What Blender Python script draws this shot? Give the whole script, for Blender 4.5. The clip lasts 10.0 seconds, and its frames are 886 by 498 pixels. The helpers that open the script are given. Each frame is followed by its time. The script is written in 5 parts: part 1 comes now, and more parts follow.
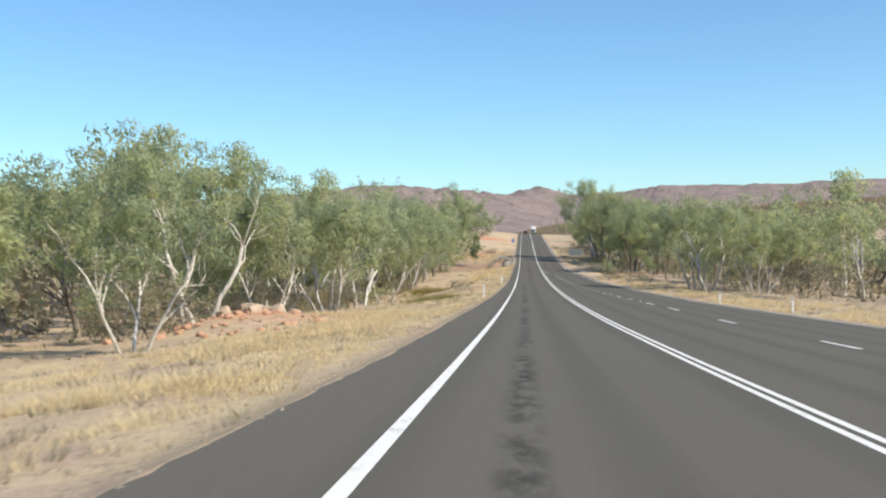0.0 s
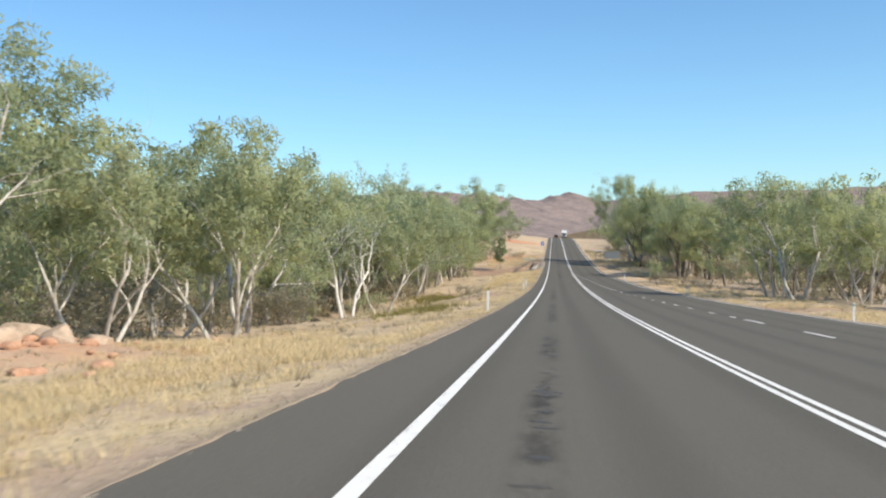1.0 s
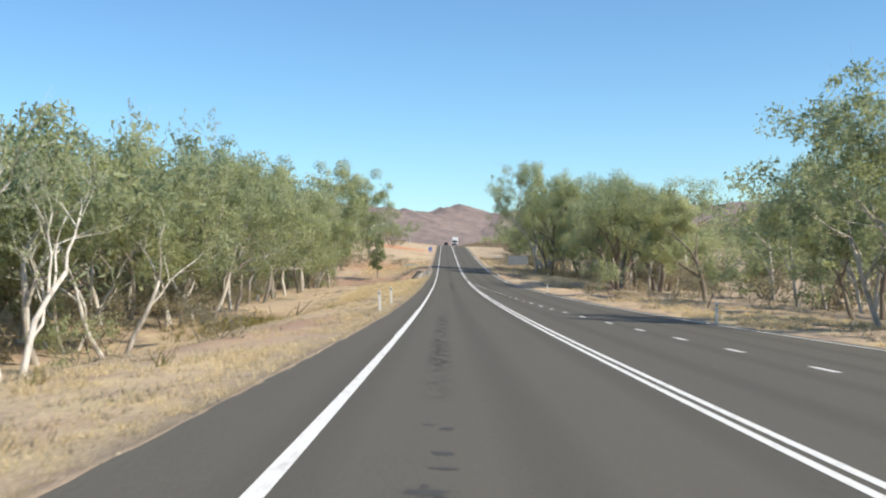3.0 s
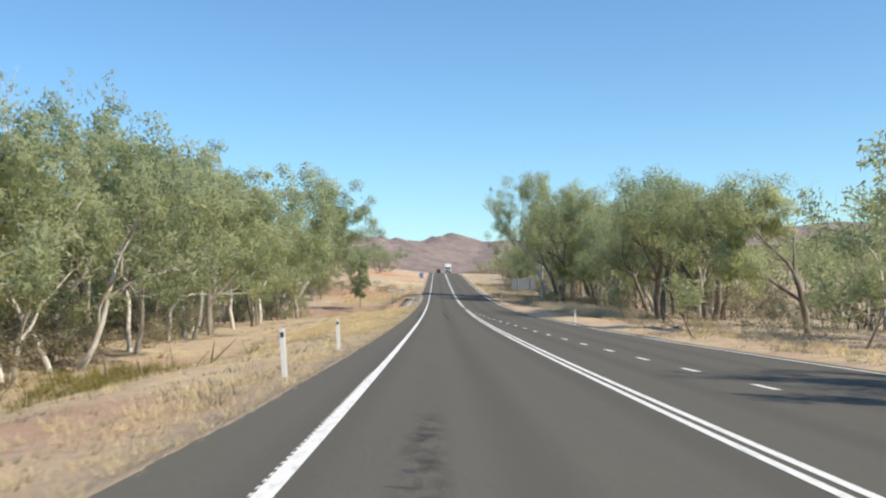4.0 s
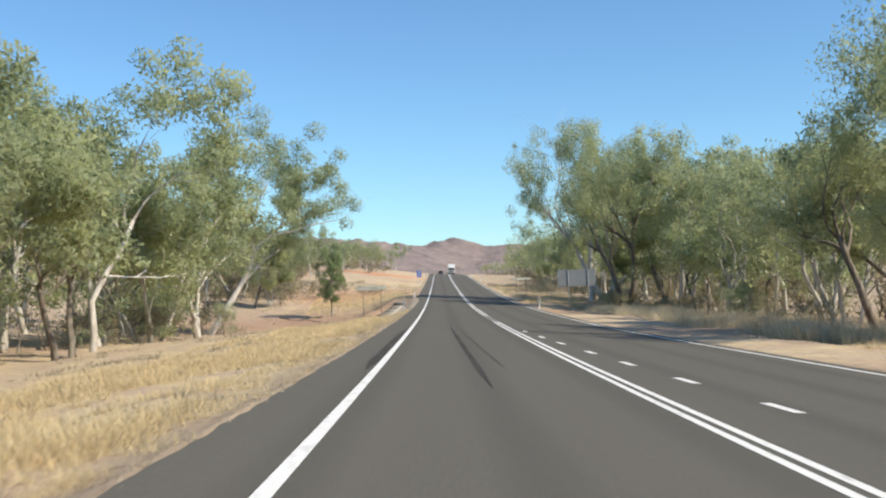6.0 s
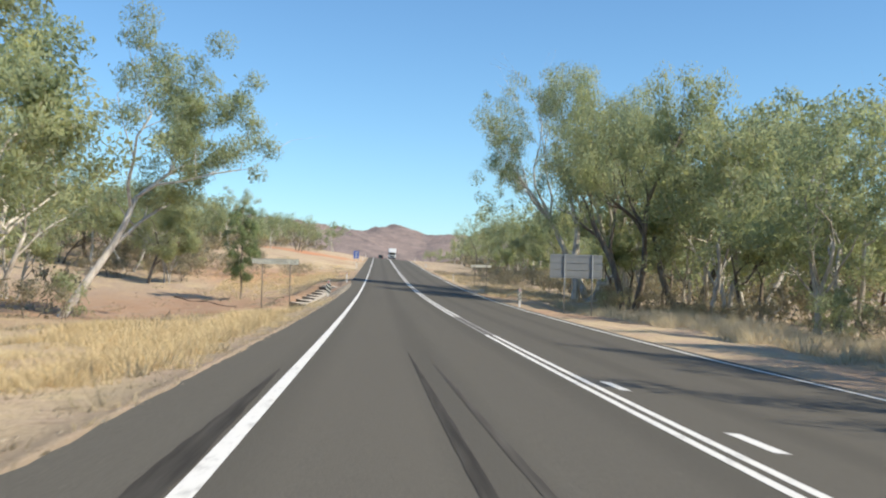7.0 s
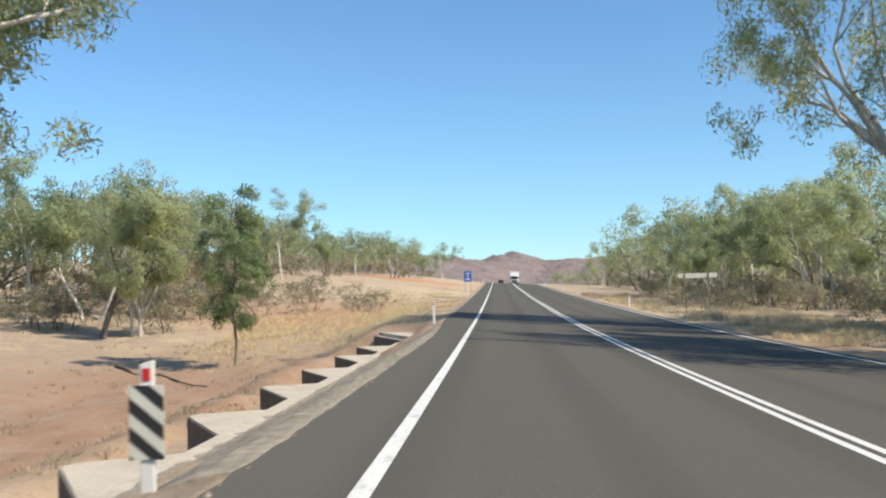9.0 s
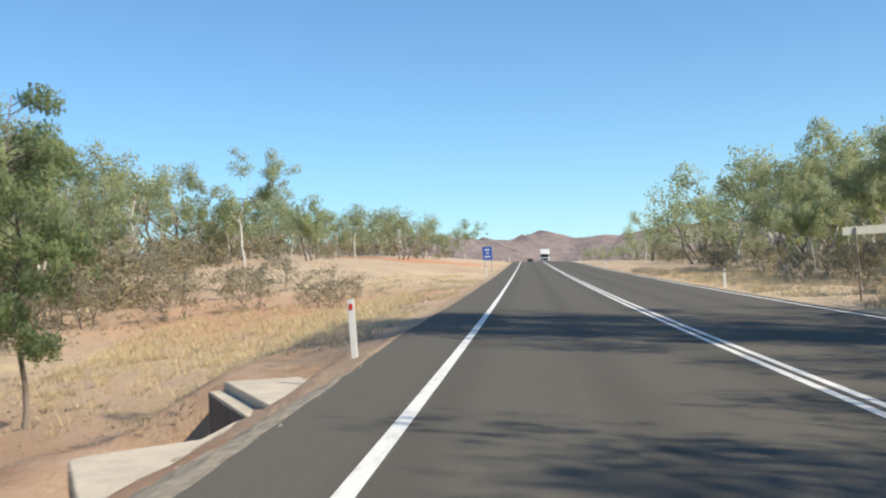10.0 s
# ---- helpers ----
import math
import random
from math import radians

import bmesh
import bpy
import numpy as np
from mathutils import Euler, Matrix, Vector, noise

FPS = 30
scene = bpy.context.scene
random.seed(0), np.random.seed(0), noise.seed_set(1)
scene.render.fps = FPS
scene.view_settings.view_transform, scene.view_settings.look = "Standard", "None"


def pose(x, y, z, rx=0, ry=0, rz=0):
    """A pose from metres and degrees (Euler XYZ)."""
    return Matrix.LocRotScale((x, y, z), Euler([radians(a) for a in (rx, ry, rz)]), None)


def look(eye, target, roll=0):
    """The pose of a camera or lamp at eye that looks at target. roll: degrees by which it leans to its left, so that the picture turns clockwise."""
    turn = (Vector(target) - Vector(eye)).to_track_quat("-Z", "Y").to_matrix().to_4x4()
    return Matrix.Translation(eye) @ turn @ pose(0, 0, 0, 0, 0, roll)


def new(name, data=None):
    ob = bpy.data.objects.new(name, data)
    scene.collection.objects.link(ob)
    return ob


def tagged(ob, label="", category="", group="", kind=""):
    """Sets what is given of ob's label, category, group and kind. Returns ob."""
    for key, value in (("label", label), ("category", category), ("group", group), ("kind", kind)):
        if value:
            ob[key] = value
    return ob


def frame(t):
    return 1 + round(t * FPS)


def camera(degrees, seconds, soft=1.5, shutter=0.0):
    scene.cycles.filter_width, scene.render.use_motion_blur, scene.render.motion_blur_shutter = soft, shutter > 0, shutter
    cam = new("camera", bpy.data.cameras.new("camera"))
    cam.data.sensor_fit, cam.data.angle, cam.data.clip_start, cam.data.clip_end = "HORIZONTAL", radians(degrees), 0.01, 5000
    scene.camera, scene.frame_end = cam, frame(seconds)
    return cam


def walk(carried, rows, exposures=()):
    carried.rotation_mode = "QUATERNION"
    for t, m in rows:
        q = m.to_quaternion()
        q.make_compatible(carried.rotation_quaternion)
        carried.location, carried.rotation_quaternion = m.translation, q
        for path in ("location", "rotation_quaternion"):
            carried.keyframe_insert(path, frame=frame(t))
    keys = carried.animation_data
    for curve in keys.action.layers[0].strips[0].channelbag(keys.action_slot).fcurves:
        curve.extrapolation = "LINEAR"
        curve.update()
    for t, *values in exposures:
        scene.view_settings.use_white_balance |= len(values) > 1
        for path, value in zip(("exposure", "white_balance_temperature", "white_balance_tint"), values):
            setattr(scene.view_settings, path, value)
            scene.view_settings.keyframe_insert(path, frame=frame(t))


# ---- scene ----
# ---- camera and its walk ----
cam = camera(45.88, 10.0, soft=2.1, shutter=0.12)
PATH = [
    (0.0, 0.05, 2.07, -0.02, 89.76, 1.52, 4.43),
    (0.5, 0.12, 14.56, -0.54, 87.86, 1.23, 4.66),
    (1.0, 0.15, 26.90, -1.07, 90.15, 1.33, 6.09),
    (1.5, 0.17, 38.89, -1.51, 90.72, -0.10, 1.83),
    (2.0, 0.09, 50.62, -1.88, 91.35, 0.51, 2.20),
    (2.5, 0.09, 62.61, -2.25, 91.96, 0.72, 0.74),
    (2.7, 0.10, 67.53, -2.36, 90.31, 0.69, 0.17),
    (3.8, 0.11, 94.56, -2.98, 92.37, 1.89, 0.30),
    (4.0, 0.13, 99.74, -3.09, 92.29, 1.54, -0.32),
    (4.5, 0.15, 112.38, -3.28, 92.39, 0.72, -0.33),
    (5.0, 0.17, 124.87, -3.44, 92.71, 1.63, 1.25),
    (5.2, 0.16, 129.90, -3.49, 92.30, 1.30, 0.90),
    (6.3, 0.13, 158.02, -3.68, 93.08, 2.00, -0.58),
    (6.5, 0.04, 163.28, -3.70, 93.42, 0.50, -1.06),
    (7.0, 0.00, 176.04, -3.73, 91.94, -1.43, -3.60),
    (7.5, -0.01, 188.86, -3.72, 92.45, -1.26, -4.86),
    (8.0, -0.10, 201.48, -3.63, 92.77, -1.01, -2.24),
    (8.5, -0.14, 213.98, -3.54, 93.90, 0.68, 0.82),
    (9.0, -0.16, 226.40, -3.38, 93.51, 1.66, 3.01),
    (9.5, -0.06, 238.82, -3.23, 93.18, 2.94, 4.49),
    (10.0, 0.01, 251.00, -2.95, 92.62, 3.66, 4.69),
]
walk(cam, [(t, pose(x, y, z, rx, ry, rz)) for t, x, y, z, rx, ry, rz in PATH])

# ---- sky and sun ----
SUN_AZ, SUN_EL = -26.0, 40.0      # degrees from +x towards +y, and above the horizon
scene.view_settings.exposure = 0.18
world = bpy.data.worlds.new("sky")
scene.world = world
world.use_nodes = True
wn = world.node_tree
wn.nodes.clear()
sky = wn.nodes.new("ShaderNodeTexSky")
sky.sky_type = "NISHITA"
sky.sun_disc = False
sky.sun_elevation = radians(SUN_EL)
sky.sun_rotation = radians(90.0 - SUN_AZ)
sky.air_density, sky.dust_density, sky.ozone_density = 1.0, 0.15, 3.0
wback = wn.nodes.new("ShaderNodeBackground")
wback.inputs["Strength"].default_value = 0.135
wout = wn.nodes.new("ShaderNodeOutputWorld")
wtint = wn.nodes.new("ShaderNodeMix")      # a dry, clear winter sky: a little deeper blue
wtint.data_type, wtint.blend_type = "RGBA", "MULTIPLY"
wtint.inputs[0].default_value = 1.0
wtint.inputs[7].default_value = (0.74, 0.98, 1.10, 1.0)
wn.links.new(sky.outputs[0], wtint.inputs[6])
wn.links.new(wtint.outputs[2], wback.inputs[0])
wn.links.new(wback.outputs[0], wout.inputs[0])

sun_data = bpy.data.lights.new("sun", "SUN")
sun_data.energy, sun_data.angle, sun_data.color = 5.0, radians(0.53), (1.0, 0.90, 0.73)
sun = new("sun", sun_data)
to_sun = Vector((math.cos(radians(SUN_EL)) * math.cos(radians(SUN_AZ)), math.cos(radians(SUN_EL)) * math.sin(radians(SUN_AZ)), math.sin(radians(SUN_EL))))
sun.matrix_world = look(to_sun * 300.0, (0, 0, 0))

# ---- materials ----


class Mat:
    """A small wrapper for node materials."""

    def __init__(self, name):
        self.m = bpy.data.materials.new(name)
        self.m.use_nodes = True
        self.t = self.m.node_tree
        self.b = self.t.nodes["Principled BSDF"]
        self.out = self.t.nodes["Material Output"]

    def n(self, kind, **props):
        node = self.t.nodes.new(kind)
        for k, v in props.items():
            if k == "blend":
                node.blend_type = v
            elif k == "dtype":
                node.data_type = v
            elif k == "op":
                node.operation = v
        return node

    def link(self, a, b):
        self.t.links.new(a, b)

    def coords(self, kind="Object"):
        return self.n("ShaderNodeTexCoord").outputs[kind]

    def scaled(self, vec, s):
        mp = self.n("ShaderNodeMapping")
        mp.inputs["Scale"].default_value = s
        self.link(vec, mp.inputs["Vector"])
        return mp.outputs[0]

    def noise(self, vec, scale, detail=4.0, rough=0.55):
        nz = self.n("ShaderNodeTexNoise")
        nz.inputs["Scale"].default_value = scale
        nz.inputs["Detail"].default_value = detail
        nz.inputs["Roughness"].default_value = rough
        if vec is not None:
            self.link(vec, nz.inputs["Vector"])
        return nz.outputs[0]

    def ramp(self, fac, stops):
        r = self.n("ShaderNodeValToRGB")
        els = r.color_ramp.elements
        while len(els) < len(stops):
            els.new(0.5)
        for e, (p, c) in zip(els, stops):
            e.position = p
            e.color = (*c, 1.0) if len(c) == 3 else c
        self.link(fac, r.inputs[0])
        return r.outputs[0]

    def mix(self, fac, a, b, blend="MIX"):
        mx = self.n("ShaderNodeMix", dtype="RGBA", blend=blend)
        for sock, v in ((mx.inputs[0], fac), (mx.inputs[6], a), (mx.inputs[7], b)):
            if isinstance(v, (int, float)):
                sock.default_value = v
            elif isinstance(v, tuple):
                sock.default_value = (*v, 1.0)
            else:
                self.link(v, sock)
        return mx.outputs[2]

    def bump(self, height, strength, distance=0.02):
        bp = self.n("ShaderNodeBump")
        bp.inputs["Strength"].default_value = strength
        bp.inputs["Distance"].default_value = distance
        self.link(height, bp.inputs["Height"])
        self.link(bp.outputs[0], self.b.inputs["Normal"])

    def base(self, col, rough=0.8, metal=0.0, spec=None):
        if isinstance(col, tuple):
            self.b.inputs["Base Color"].default_value = (*col, 1.0)
        else:
            self.link(col, self.b.inputs["Base Color"])
        if isinstance(rough, (int, float)):
            self.b.inputs["Roughness"].default_value = rough
        else:
            self.link(rough, self.b.inputs["Roughness"])
        self.b.inputs["Metallic"].default_value = metal
        if spec is not None:
            self.b.inputs["Specular IOR Level"].default_value = spec
        return self.m


def mat_plain(name, col, rough=0.6, metal=0.0, vary=0.15, scale=6.0, bump=0.0):
    k = Mat(name)
    v = k.coords()
    n1, n2 = k.noise(v, scale, 5.0), k.noise(v, scale * 9.0, 3.0)
    dark = tuple(c * (1.0 - vary) for c in col)
    light = tuple(min(1.0, c * (1.0 + vary * 0.6)) for c in col)
    c = k.ramp(n1, [(0.3, dark), (0.7, light)])
    c = k.mix(0.35, c, k.ramp(n2, [(0.3, dark), (0.7, light)]))
    if bump:
        k.bump(n2, bump)
    return k.base(c, rough, metal)


def mat_asphalt():
    k = Mat("asphalt")
    v = k.coords()
    fine = k.noise(v, 55.0, 3.0, 0.7)
    wide = k.noise(k.scaled(v, (0.9, 0.05, 1.0)), 1.0, 5.0)
    c = k.ramp(fine, [(0.25, (0.075, 0.069, 0.058)), (0.75, (0.169, 0.156, 0.132))])
    c = k.mix(k.ramp(wide, [(0.35, (0, 0, 0)), (0.7, (0.45, 0.45, 0.45))]), c, (0.137, 0.125, 0.103))
    # worn wheel tracks, a little smoother and darker, along the lanes
    sx = k.n("ShaderNodeSeparateXYZ")
    k.link(v, sx.inputs[0])
    w = k.n("ShaderNodeTexWave")
    w.inputs["Scale"].default_value = 0.18
    w.inputs["Distortion"].default_value = 0.6
    k.link(k.scaled(v, (1.0, 0.012, 1.0)), w.inputs["Vector"])
    c = k.mix(k.ramp(w.outputs[1], [(0.55, (0, 0, 0)), (1.0, (0.28, 0.28, 0.28))]), c, (0.063, 0.059, 0.051))
    # bitumen bleeding along one wheel track on the upper part of the hill
    def band(sock, lo, hi, out_lo, out_hi):
        mr = k.n("ShaderNodeMapRange")
        for key, val in (("From Min", lo), ("From Max", hi), ("To Min", out_lo), ("To Max", out_hi)):
            mr.inputs[key].default_value = val
        k.link(sock, mr.inputs["Value"])
        return mr.outputs[0]

    def times(a, b):
        m = k.n("ShaderNodeMath", op="MULTIPLY")
        k.link(a, m.inputs[0])
        k.link(b, m.inputs[1])
        return m.outputs[0]

    ab = k.n("ShaderNodeMath", op="ABSOLUTE")
    k.link(sx.outputs[0], ab.inputs[0])
    patch = k.ramp(k.noise(k.scaled(v, (4.0, 1.6, 1.0)), 1.0, 5.0, 0.65), [(0.42, (0, 0, 0)), (0.60, (1, 1, 1))])
    runs = k.ramp(k.noise(k.scaled(v, (0.0, 0.10, 0.0)), 1.0, 2.0), [(0.40, (0, 0, 0)), (0.52, (1, 1, 1))])
    tar = times(times(band(ab.outputs[0], 0.05, 0.24, 0.85, 0.0), band(sx.outputs[1], 108.0, 122.0, 1.0, 0.0)), times(patch, runs))
    c = k.mix(tar, c, (0.046, 0.043, 0.038))
    k.bump(fine, 0.5, 0.01)
    return k.base(c, 0.92, spec=0.12)


def mat_line():
    k = Mat("road_paint")
    v = k.coords()
    worn = k.noise(k.scaled(v, (1.0, 0.35, 1.0)), 9.0, 6.0, 0.7)
    grit = k.noise(v, 60.0, 2.0)
    c = k.mix(k.ramp(worn, [(0.28, (0.75, 0.75, 0.75)), (0.46, (0, 0, 0))]), (0.78, 0.76, 0.71), (0.34, 0.32, 0.29))
    k.bump(grit, 0.3, 0.006)
    return k.base(c, 0.65)


def mat_faint_line():
    k = Mat("worn_road_paint")
    v = k.coords()
    worn = k.noise(k.scaled(v, (1.0, 0.3, 1.0)), 7.0, 6.0, 0.7)
    c = k.mix(k.ramp(worn, [(0.40, (0, 0, 0)), (0.62, (0.8, 0.8, 0.8))]), (0.14, 0.13, 0.118), (0.42, 0.40, 0.37))
    return k.base(c, 0.75)


def mat_ground():
    k = Mat("dry_ground")
    v = k.coords()
    broad = k.noise(v, 0.06, 5.0, 0.6)
    mid = k.noise(v, 0.55, 6.0, 0.65)
    fine = k.noise(v, 7.0, 5.0, 0.7)
    soil = k.ramp(fine, [(0.25, (0.42, 0.305, 0.215)), (0.75, (0.60, 0.455, 0.335))])
    straw = k.ramp(fine, [(0.25, (0.52, 0.405, 0.235)), (0.75, (0.74, 0.595, 0.37))])
    red = k.ramp(fine, [(0.25, (0.34, 0.19, 0.118)), (0.75, (0.49, 0.305, 0.20))])
    grey = k.ramp(fine, [(0.25, (0.29, 0.22, 0.165)), (0.75, (0.45, 0.35, 0.265))])
    c = k.mix(k.ramp(mid, [(0.40, (0, 0, 0)), (0.62, (1, 1, 1))]), soil, straw)
    c = k.mix(k.ramp(broad, [(0.52, (0, 0, 0)), (0.70, (0.85, 0.85, 0.85))]), c, red)
    # leaf litter under the woodland away from the verge
    sep = k.n("ShaderNodeSeparateXYZ")
    k.link(v, sep.inputs[0])
    ab = k.n("ShaderNodeMath", op="ABSOLUTE")
    k.link(sep.outputs[0], ab.inputs[0])
    mr = k.n("ShaderNodeMapRange")
    mr.inputs["From Min"].default_value, mr.inputs["From Max"].default_value = 9.0, 26.0
    k.link(ab.outputs[0], mr.inputs["Value"])
    mlt = k.n("ShaderNodeMath", op="MULTIPLY")
    k.link(mr.outputs[0], mlt.inputs[0])
    k.link(k.ramp(mid, [(0.3, (0.9, 0.9, 0.9)), (0.7, (0.3, 0.3, 0.3))]), mlt.inputs[1])
    c = k.mix(mlt.outputs[0], c, grey)
    specks = k.noise(v, 3.2, 5.0, 0.8)
    c = k.mix(k.ramp(specks, [(0.56, (0, 0, 0)), (0.66, (0.75, 0.75, 0.75))]), c, (0.20, 0.14, 0.09))
    pale = k.noise(v, 1.9, 5.0, 0.75)
    c = k.mix(k.ramp(pale, [(0.58, (0, 0, 0)), (0.70, (0.6, 0.6, 0.6))]), c, (0.62, 0.52, 0.39))
    crumb = k.noise(v, 19.0, 6.0, 0.75)
    c = k.mix(k.ramp(crumb, [(0.34, (0.7, 0.7, 0.7)), (0.46, (0, 0, 0))]), c, (0.25, 0.175, 0.12))
    c = k.mix(k.ramp(crumb, [(0.56, (0, 0, 0)), (0.70, (0.6, 0.6, 0.6))]), c, (0.66, 0.57, 0.42))
    # raw red earth of the cut bank past the creek and of the mound below the road
    for px, py, r, earth in ((-15.0, 388.0, 17.0, (0.60, 0.24, 0.11)), (-13.2, 50.5, 6.0, (0.55, 0.28, 0.165)), (-14.0, 259.0, 32.0, (0.37, 0.225, 0.145)), (-11.0, 300.0, 13.0, (0.50, 0.27, 0.16)), (-12.0, 106.0, 15.0, (0.45, 0.295, 0.215)), (15.5, 196.0, 11.0, (0.48, 0.30, 0.20))):
        ds = k.n("ShaderNodeVectorMath", op="DISTANCE")
        k.link(k.scaled(v, (1.0, 1.0, 0.0)), ds.inputs[0])
        ds.inputs[1].default_value = (px, py, 0.0)
        mr2 = k.n("ShaderNodeMapRange")
        mr2.inputs["From Min"].default_value, mr2.inputs["From Max"].default_value = r, r * 0.3
        k.link(ds.outputs["Value"], mr2.inputs["Value"])
        ml = k.n("ShaderNodeMath", op="MULTIPLY")
        k.link(mr2.outputs[0], ml.inputs[0])
        k.link(k.ramp(mid, [(0.3, (0.25, 0.25, 0.25)), (0.6, (1, 1, 1))]), ml.inputs[1])
        c = k.mix(ml.outputs[0], c, earth)
    # grey-brown gravel trodden into the shoulder beside the seal
    shoulder = k.n("ShaderNodeMapRange")
    shoulder.inputs["From Min"].default_value, shoulder.inputs["From Max"].default_value = -3.1, -2.2
    k.link(sep.outputs[0], shoulder.inputs["Value"])
    near = k.n("ShaderNodeMath", op="LESS_THAN")
    k.link(sep.outputs[0], near.inputs[0])
    near.inputs[1].default_value = 4.0
    for other in (near.outputs[0], k.ramp(mid, [(0.30, (0.45, 0.45, 0.45)), (0.62, (0.95, 0.95, 0.95))])):
        ml = k.n("ShaderNodeMath", op="MULTIPLY")
        k.link(shoulder.outputs[0], ml.inputs[0])
        k.link(other, ml.inputs[1])
        shoulder = ml
    c = k.mix(shoulder.outputs[0], c, k.ramp(crumb, [(0.3, (0.22, 0.17, 0.125)), (0.7, (0.42, 0.335, 0.245))]))
    k.bump(fine, 0.7, 0.08)
    return k.base(c, 0.95, spec=0.15)


def mat_hill():
    k = Mat("hill_scrub")
    v = k.coords()
    spots = k.noise(v, 0.055, 6.0, 0.75)
    broad = k.noise(v, 0.006, 4.0)
    earth = k.ramp(broad, [(0.3, (0.30, 0.165, 0.10)), (0.7, (0.36, 0.23, 0.15))])
    c = k.mix(k.ramp(spots, [(0.38, (0, 0, 0)), (0.56, (0.92, 0.92, 0.92))]), earth, (0.115, 0.115, 0.062))
    k.bump(spots, 0.6, 6.0)
    return k.base(c, 0.95, spec=0.1)


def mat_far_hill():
    """Pale, slightly violet ranges: haze from kilometres of dry air painted into the colour."""
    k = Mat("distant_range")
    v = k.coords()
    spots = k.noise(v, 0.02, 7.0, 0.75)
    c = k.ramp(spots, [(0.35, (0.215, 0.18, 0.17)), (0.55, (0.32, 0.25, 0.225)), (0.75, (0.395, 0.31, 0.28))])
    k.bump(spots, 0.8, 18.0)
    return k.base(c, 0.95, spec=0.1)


def mat_leaf(name, dark, light, dry=(0.35, 0.32, 0.20)):
    k = Mat(name)
    info = k.n("ShaderNodeObjectInfo")
    geo = k.n("ShaderNodeNewGeometry")
    c = k.ramp(geo.outputs["Random Per Island"], [(0.0, dark), (0.9, light), (1.0, dry)])
    sprig = k.noise(k.coords(), 0.75, 3.0, 0.6)
    c = k.mix(1.0, c, k.ramp(sprig, [(0.32, (0.76, 0.84, 0.88)), (0.50, (0.98, 0.99, 0.96)), (0.68, (1.10, 1.10, 0.94))]), "MULTIPLY")
    tint = k.ramp(info.outputs["Random"], [(0.0, (0.84, 0.90, 0.86)), (0.5, (0.95, 0.97, 0.91)), (1.0, (1.03, 1.04, 0.93))])
    c = k.mix(1.0, c, tint, "MULTIPLY")
    k.base(c, 0.65, spec=0.2)
    tr = k.n("ShaderNodeBsdfTranslucent")
    k.link(k.mix(1.0, c, (1.45, 1.42, 1.2), "MULTIPLY"), tr.inputs["Color"])
    ms = k.n("ShaderNodeMixShader")
    ms.inputs[0].default_value = 0.5
    k.link(k.b.outputs[0], ms.inputs[1])
    k.link(tr.outputs[0], ms.inputs[2])
    k.link(ms.outputs[0], k.out.inputs[0])
    return k.m


def mat_grass(name, dark, light):
    k = Mat(name)
    geo = k.n("ShaderNodeNewGeometry")
    c = k.ramp(geo.outputs["Random Per Island"], [(0.0, dark), (1.0, light)])
    wide = k.noise(k.coords(), 0.25, 4.0)
    c = k.mix(k.ramp(wide, [(0.45, (0, 0, 0)), (0.75, (0.25, 0.25, 0.25))]), c, dark)
    k.base(c, 0.8, spec=0.2)
    tr = k.n("ShaderNodeBsdfTranslucent")
    k.link(c, tr.inputs["Color"])
    ms = k.n("ShaderNodeMixShader")
    ms.inputs[0].default_value = 0.5
    k.link(k.b.outputs[0], ms.inputs[1])
    k.link(tr.outputs[0], ms.inputs[2])
    k.link(ms.outputs[0], k.out.inputs[0])
    return k.m


def mat_bark(name, dark, light, patch):
    k = Mat(name)
    v = k.coords()
    stripe = k.noise(k.scaled(v, (3.0, 3.0, 0.5)), 1.5, 5.0, 0.6)
    fine = k.noise(k.scaled(v, (1.0, 1.0, 0.25)), 14.0, 4.0)
    c = k.ramp(fine, [(0.3, dark), (0.7, light)])
    c = k.mix(k.ramp(stripe, [(0.48, (0, 0, 0)), (0.62, (0.8, 0.8, 0.8))]), c, patch)
    k.bump(fine, 0.6, 0.03)
    return k.base(c, 0.85)


M_ASPHALT, M_LINE, M_FAINT, M_GROUND = mat_asphalt(), mat_line(), mat_faint_line(), mat_ground()
M_HILL, M_RANGE = mat_hill(), mat_far_hill()
M_LEAF_A = mat_leaf("gum_leaf_olive", (0.325, 0.345, 0.225), (0.455, 0.47, 0.315))
M_LEAF_B = mat_leaf("gum_leaf_grey", (0.32, 0.345, 0.23), (0.44, 0.465, 0.32))
M_LEAF_C = mat_leaf("scrub_leaf", (0.26, 0.222, 0.185), (0.43, 0.37, 0.305))
M_LEAF_G = mat_leaf("young_leaf_green", (0.165, 0.215, 0.125), (0.27, 0.32, 0.20))
M_BARK_W = mat_bark("white_gum_bark", (0.44, 0.40, 0.35), (0.66, 0.62, 0.55), (0.26, 0.22, 0.18))
M_BARK_B = mat_bark("bleached_bark", (0.58, 0.54, 0.48), (0.76, 0.73, 0.67), (0.42, 0.37, 0.32))
M_BARK_P = mat_bark("flaking_gum_bark", (0.52, 0.48, 0.42), (0.74, 0.70, 0.64), (0.13, 0.10, 0.08))
M_BARK_D = mat_bark("dark_bark", (0.09, 0.07, 0.055), (0.20, 0.165, 0.13), (0.30, 0.26, 0.21))
M_GRASS = mat_grass("dry_grass", (0.66, 0.525, 0.30), (0.88, 0.745, 0.475))
M_GRASS_G = mat_grass("grey_grass", (0.34, 0.285, 0.19), (0.58, 0.50, 0.36))
M_TUSSOCK = mat_grass("tussock_grass", (0.46, 0.40, 0.275), (0.74, 0.655, 0.475))
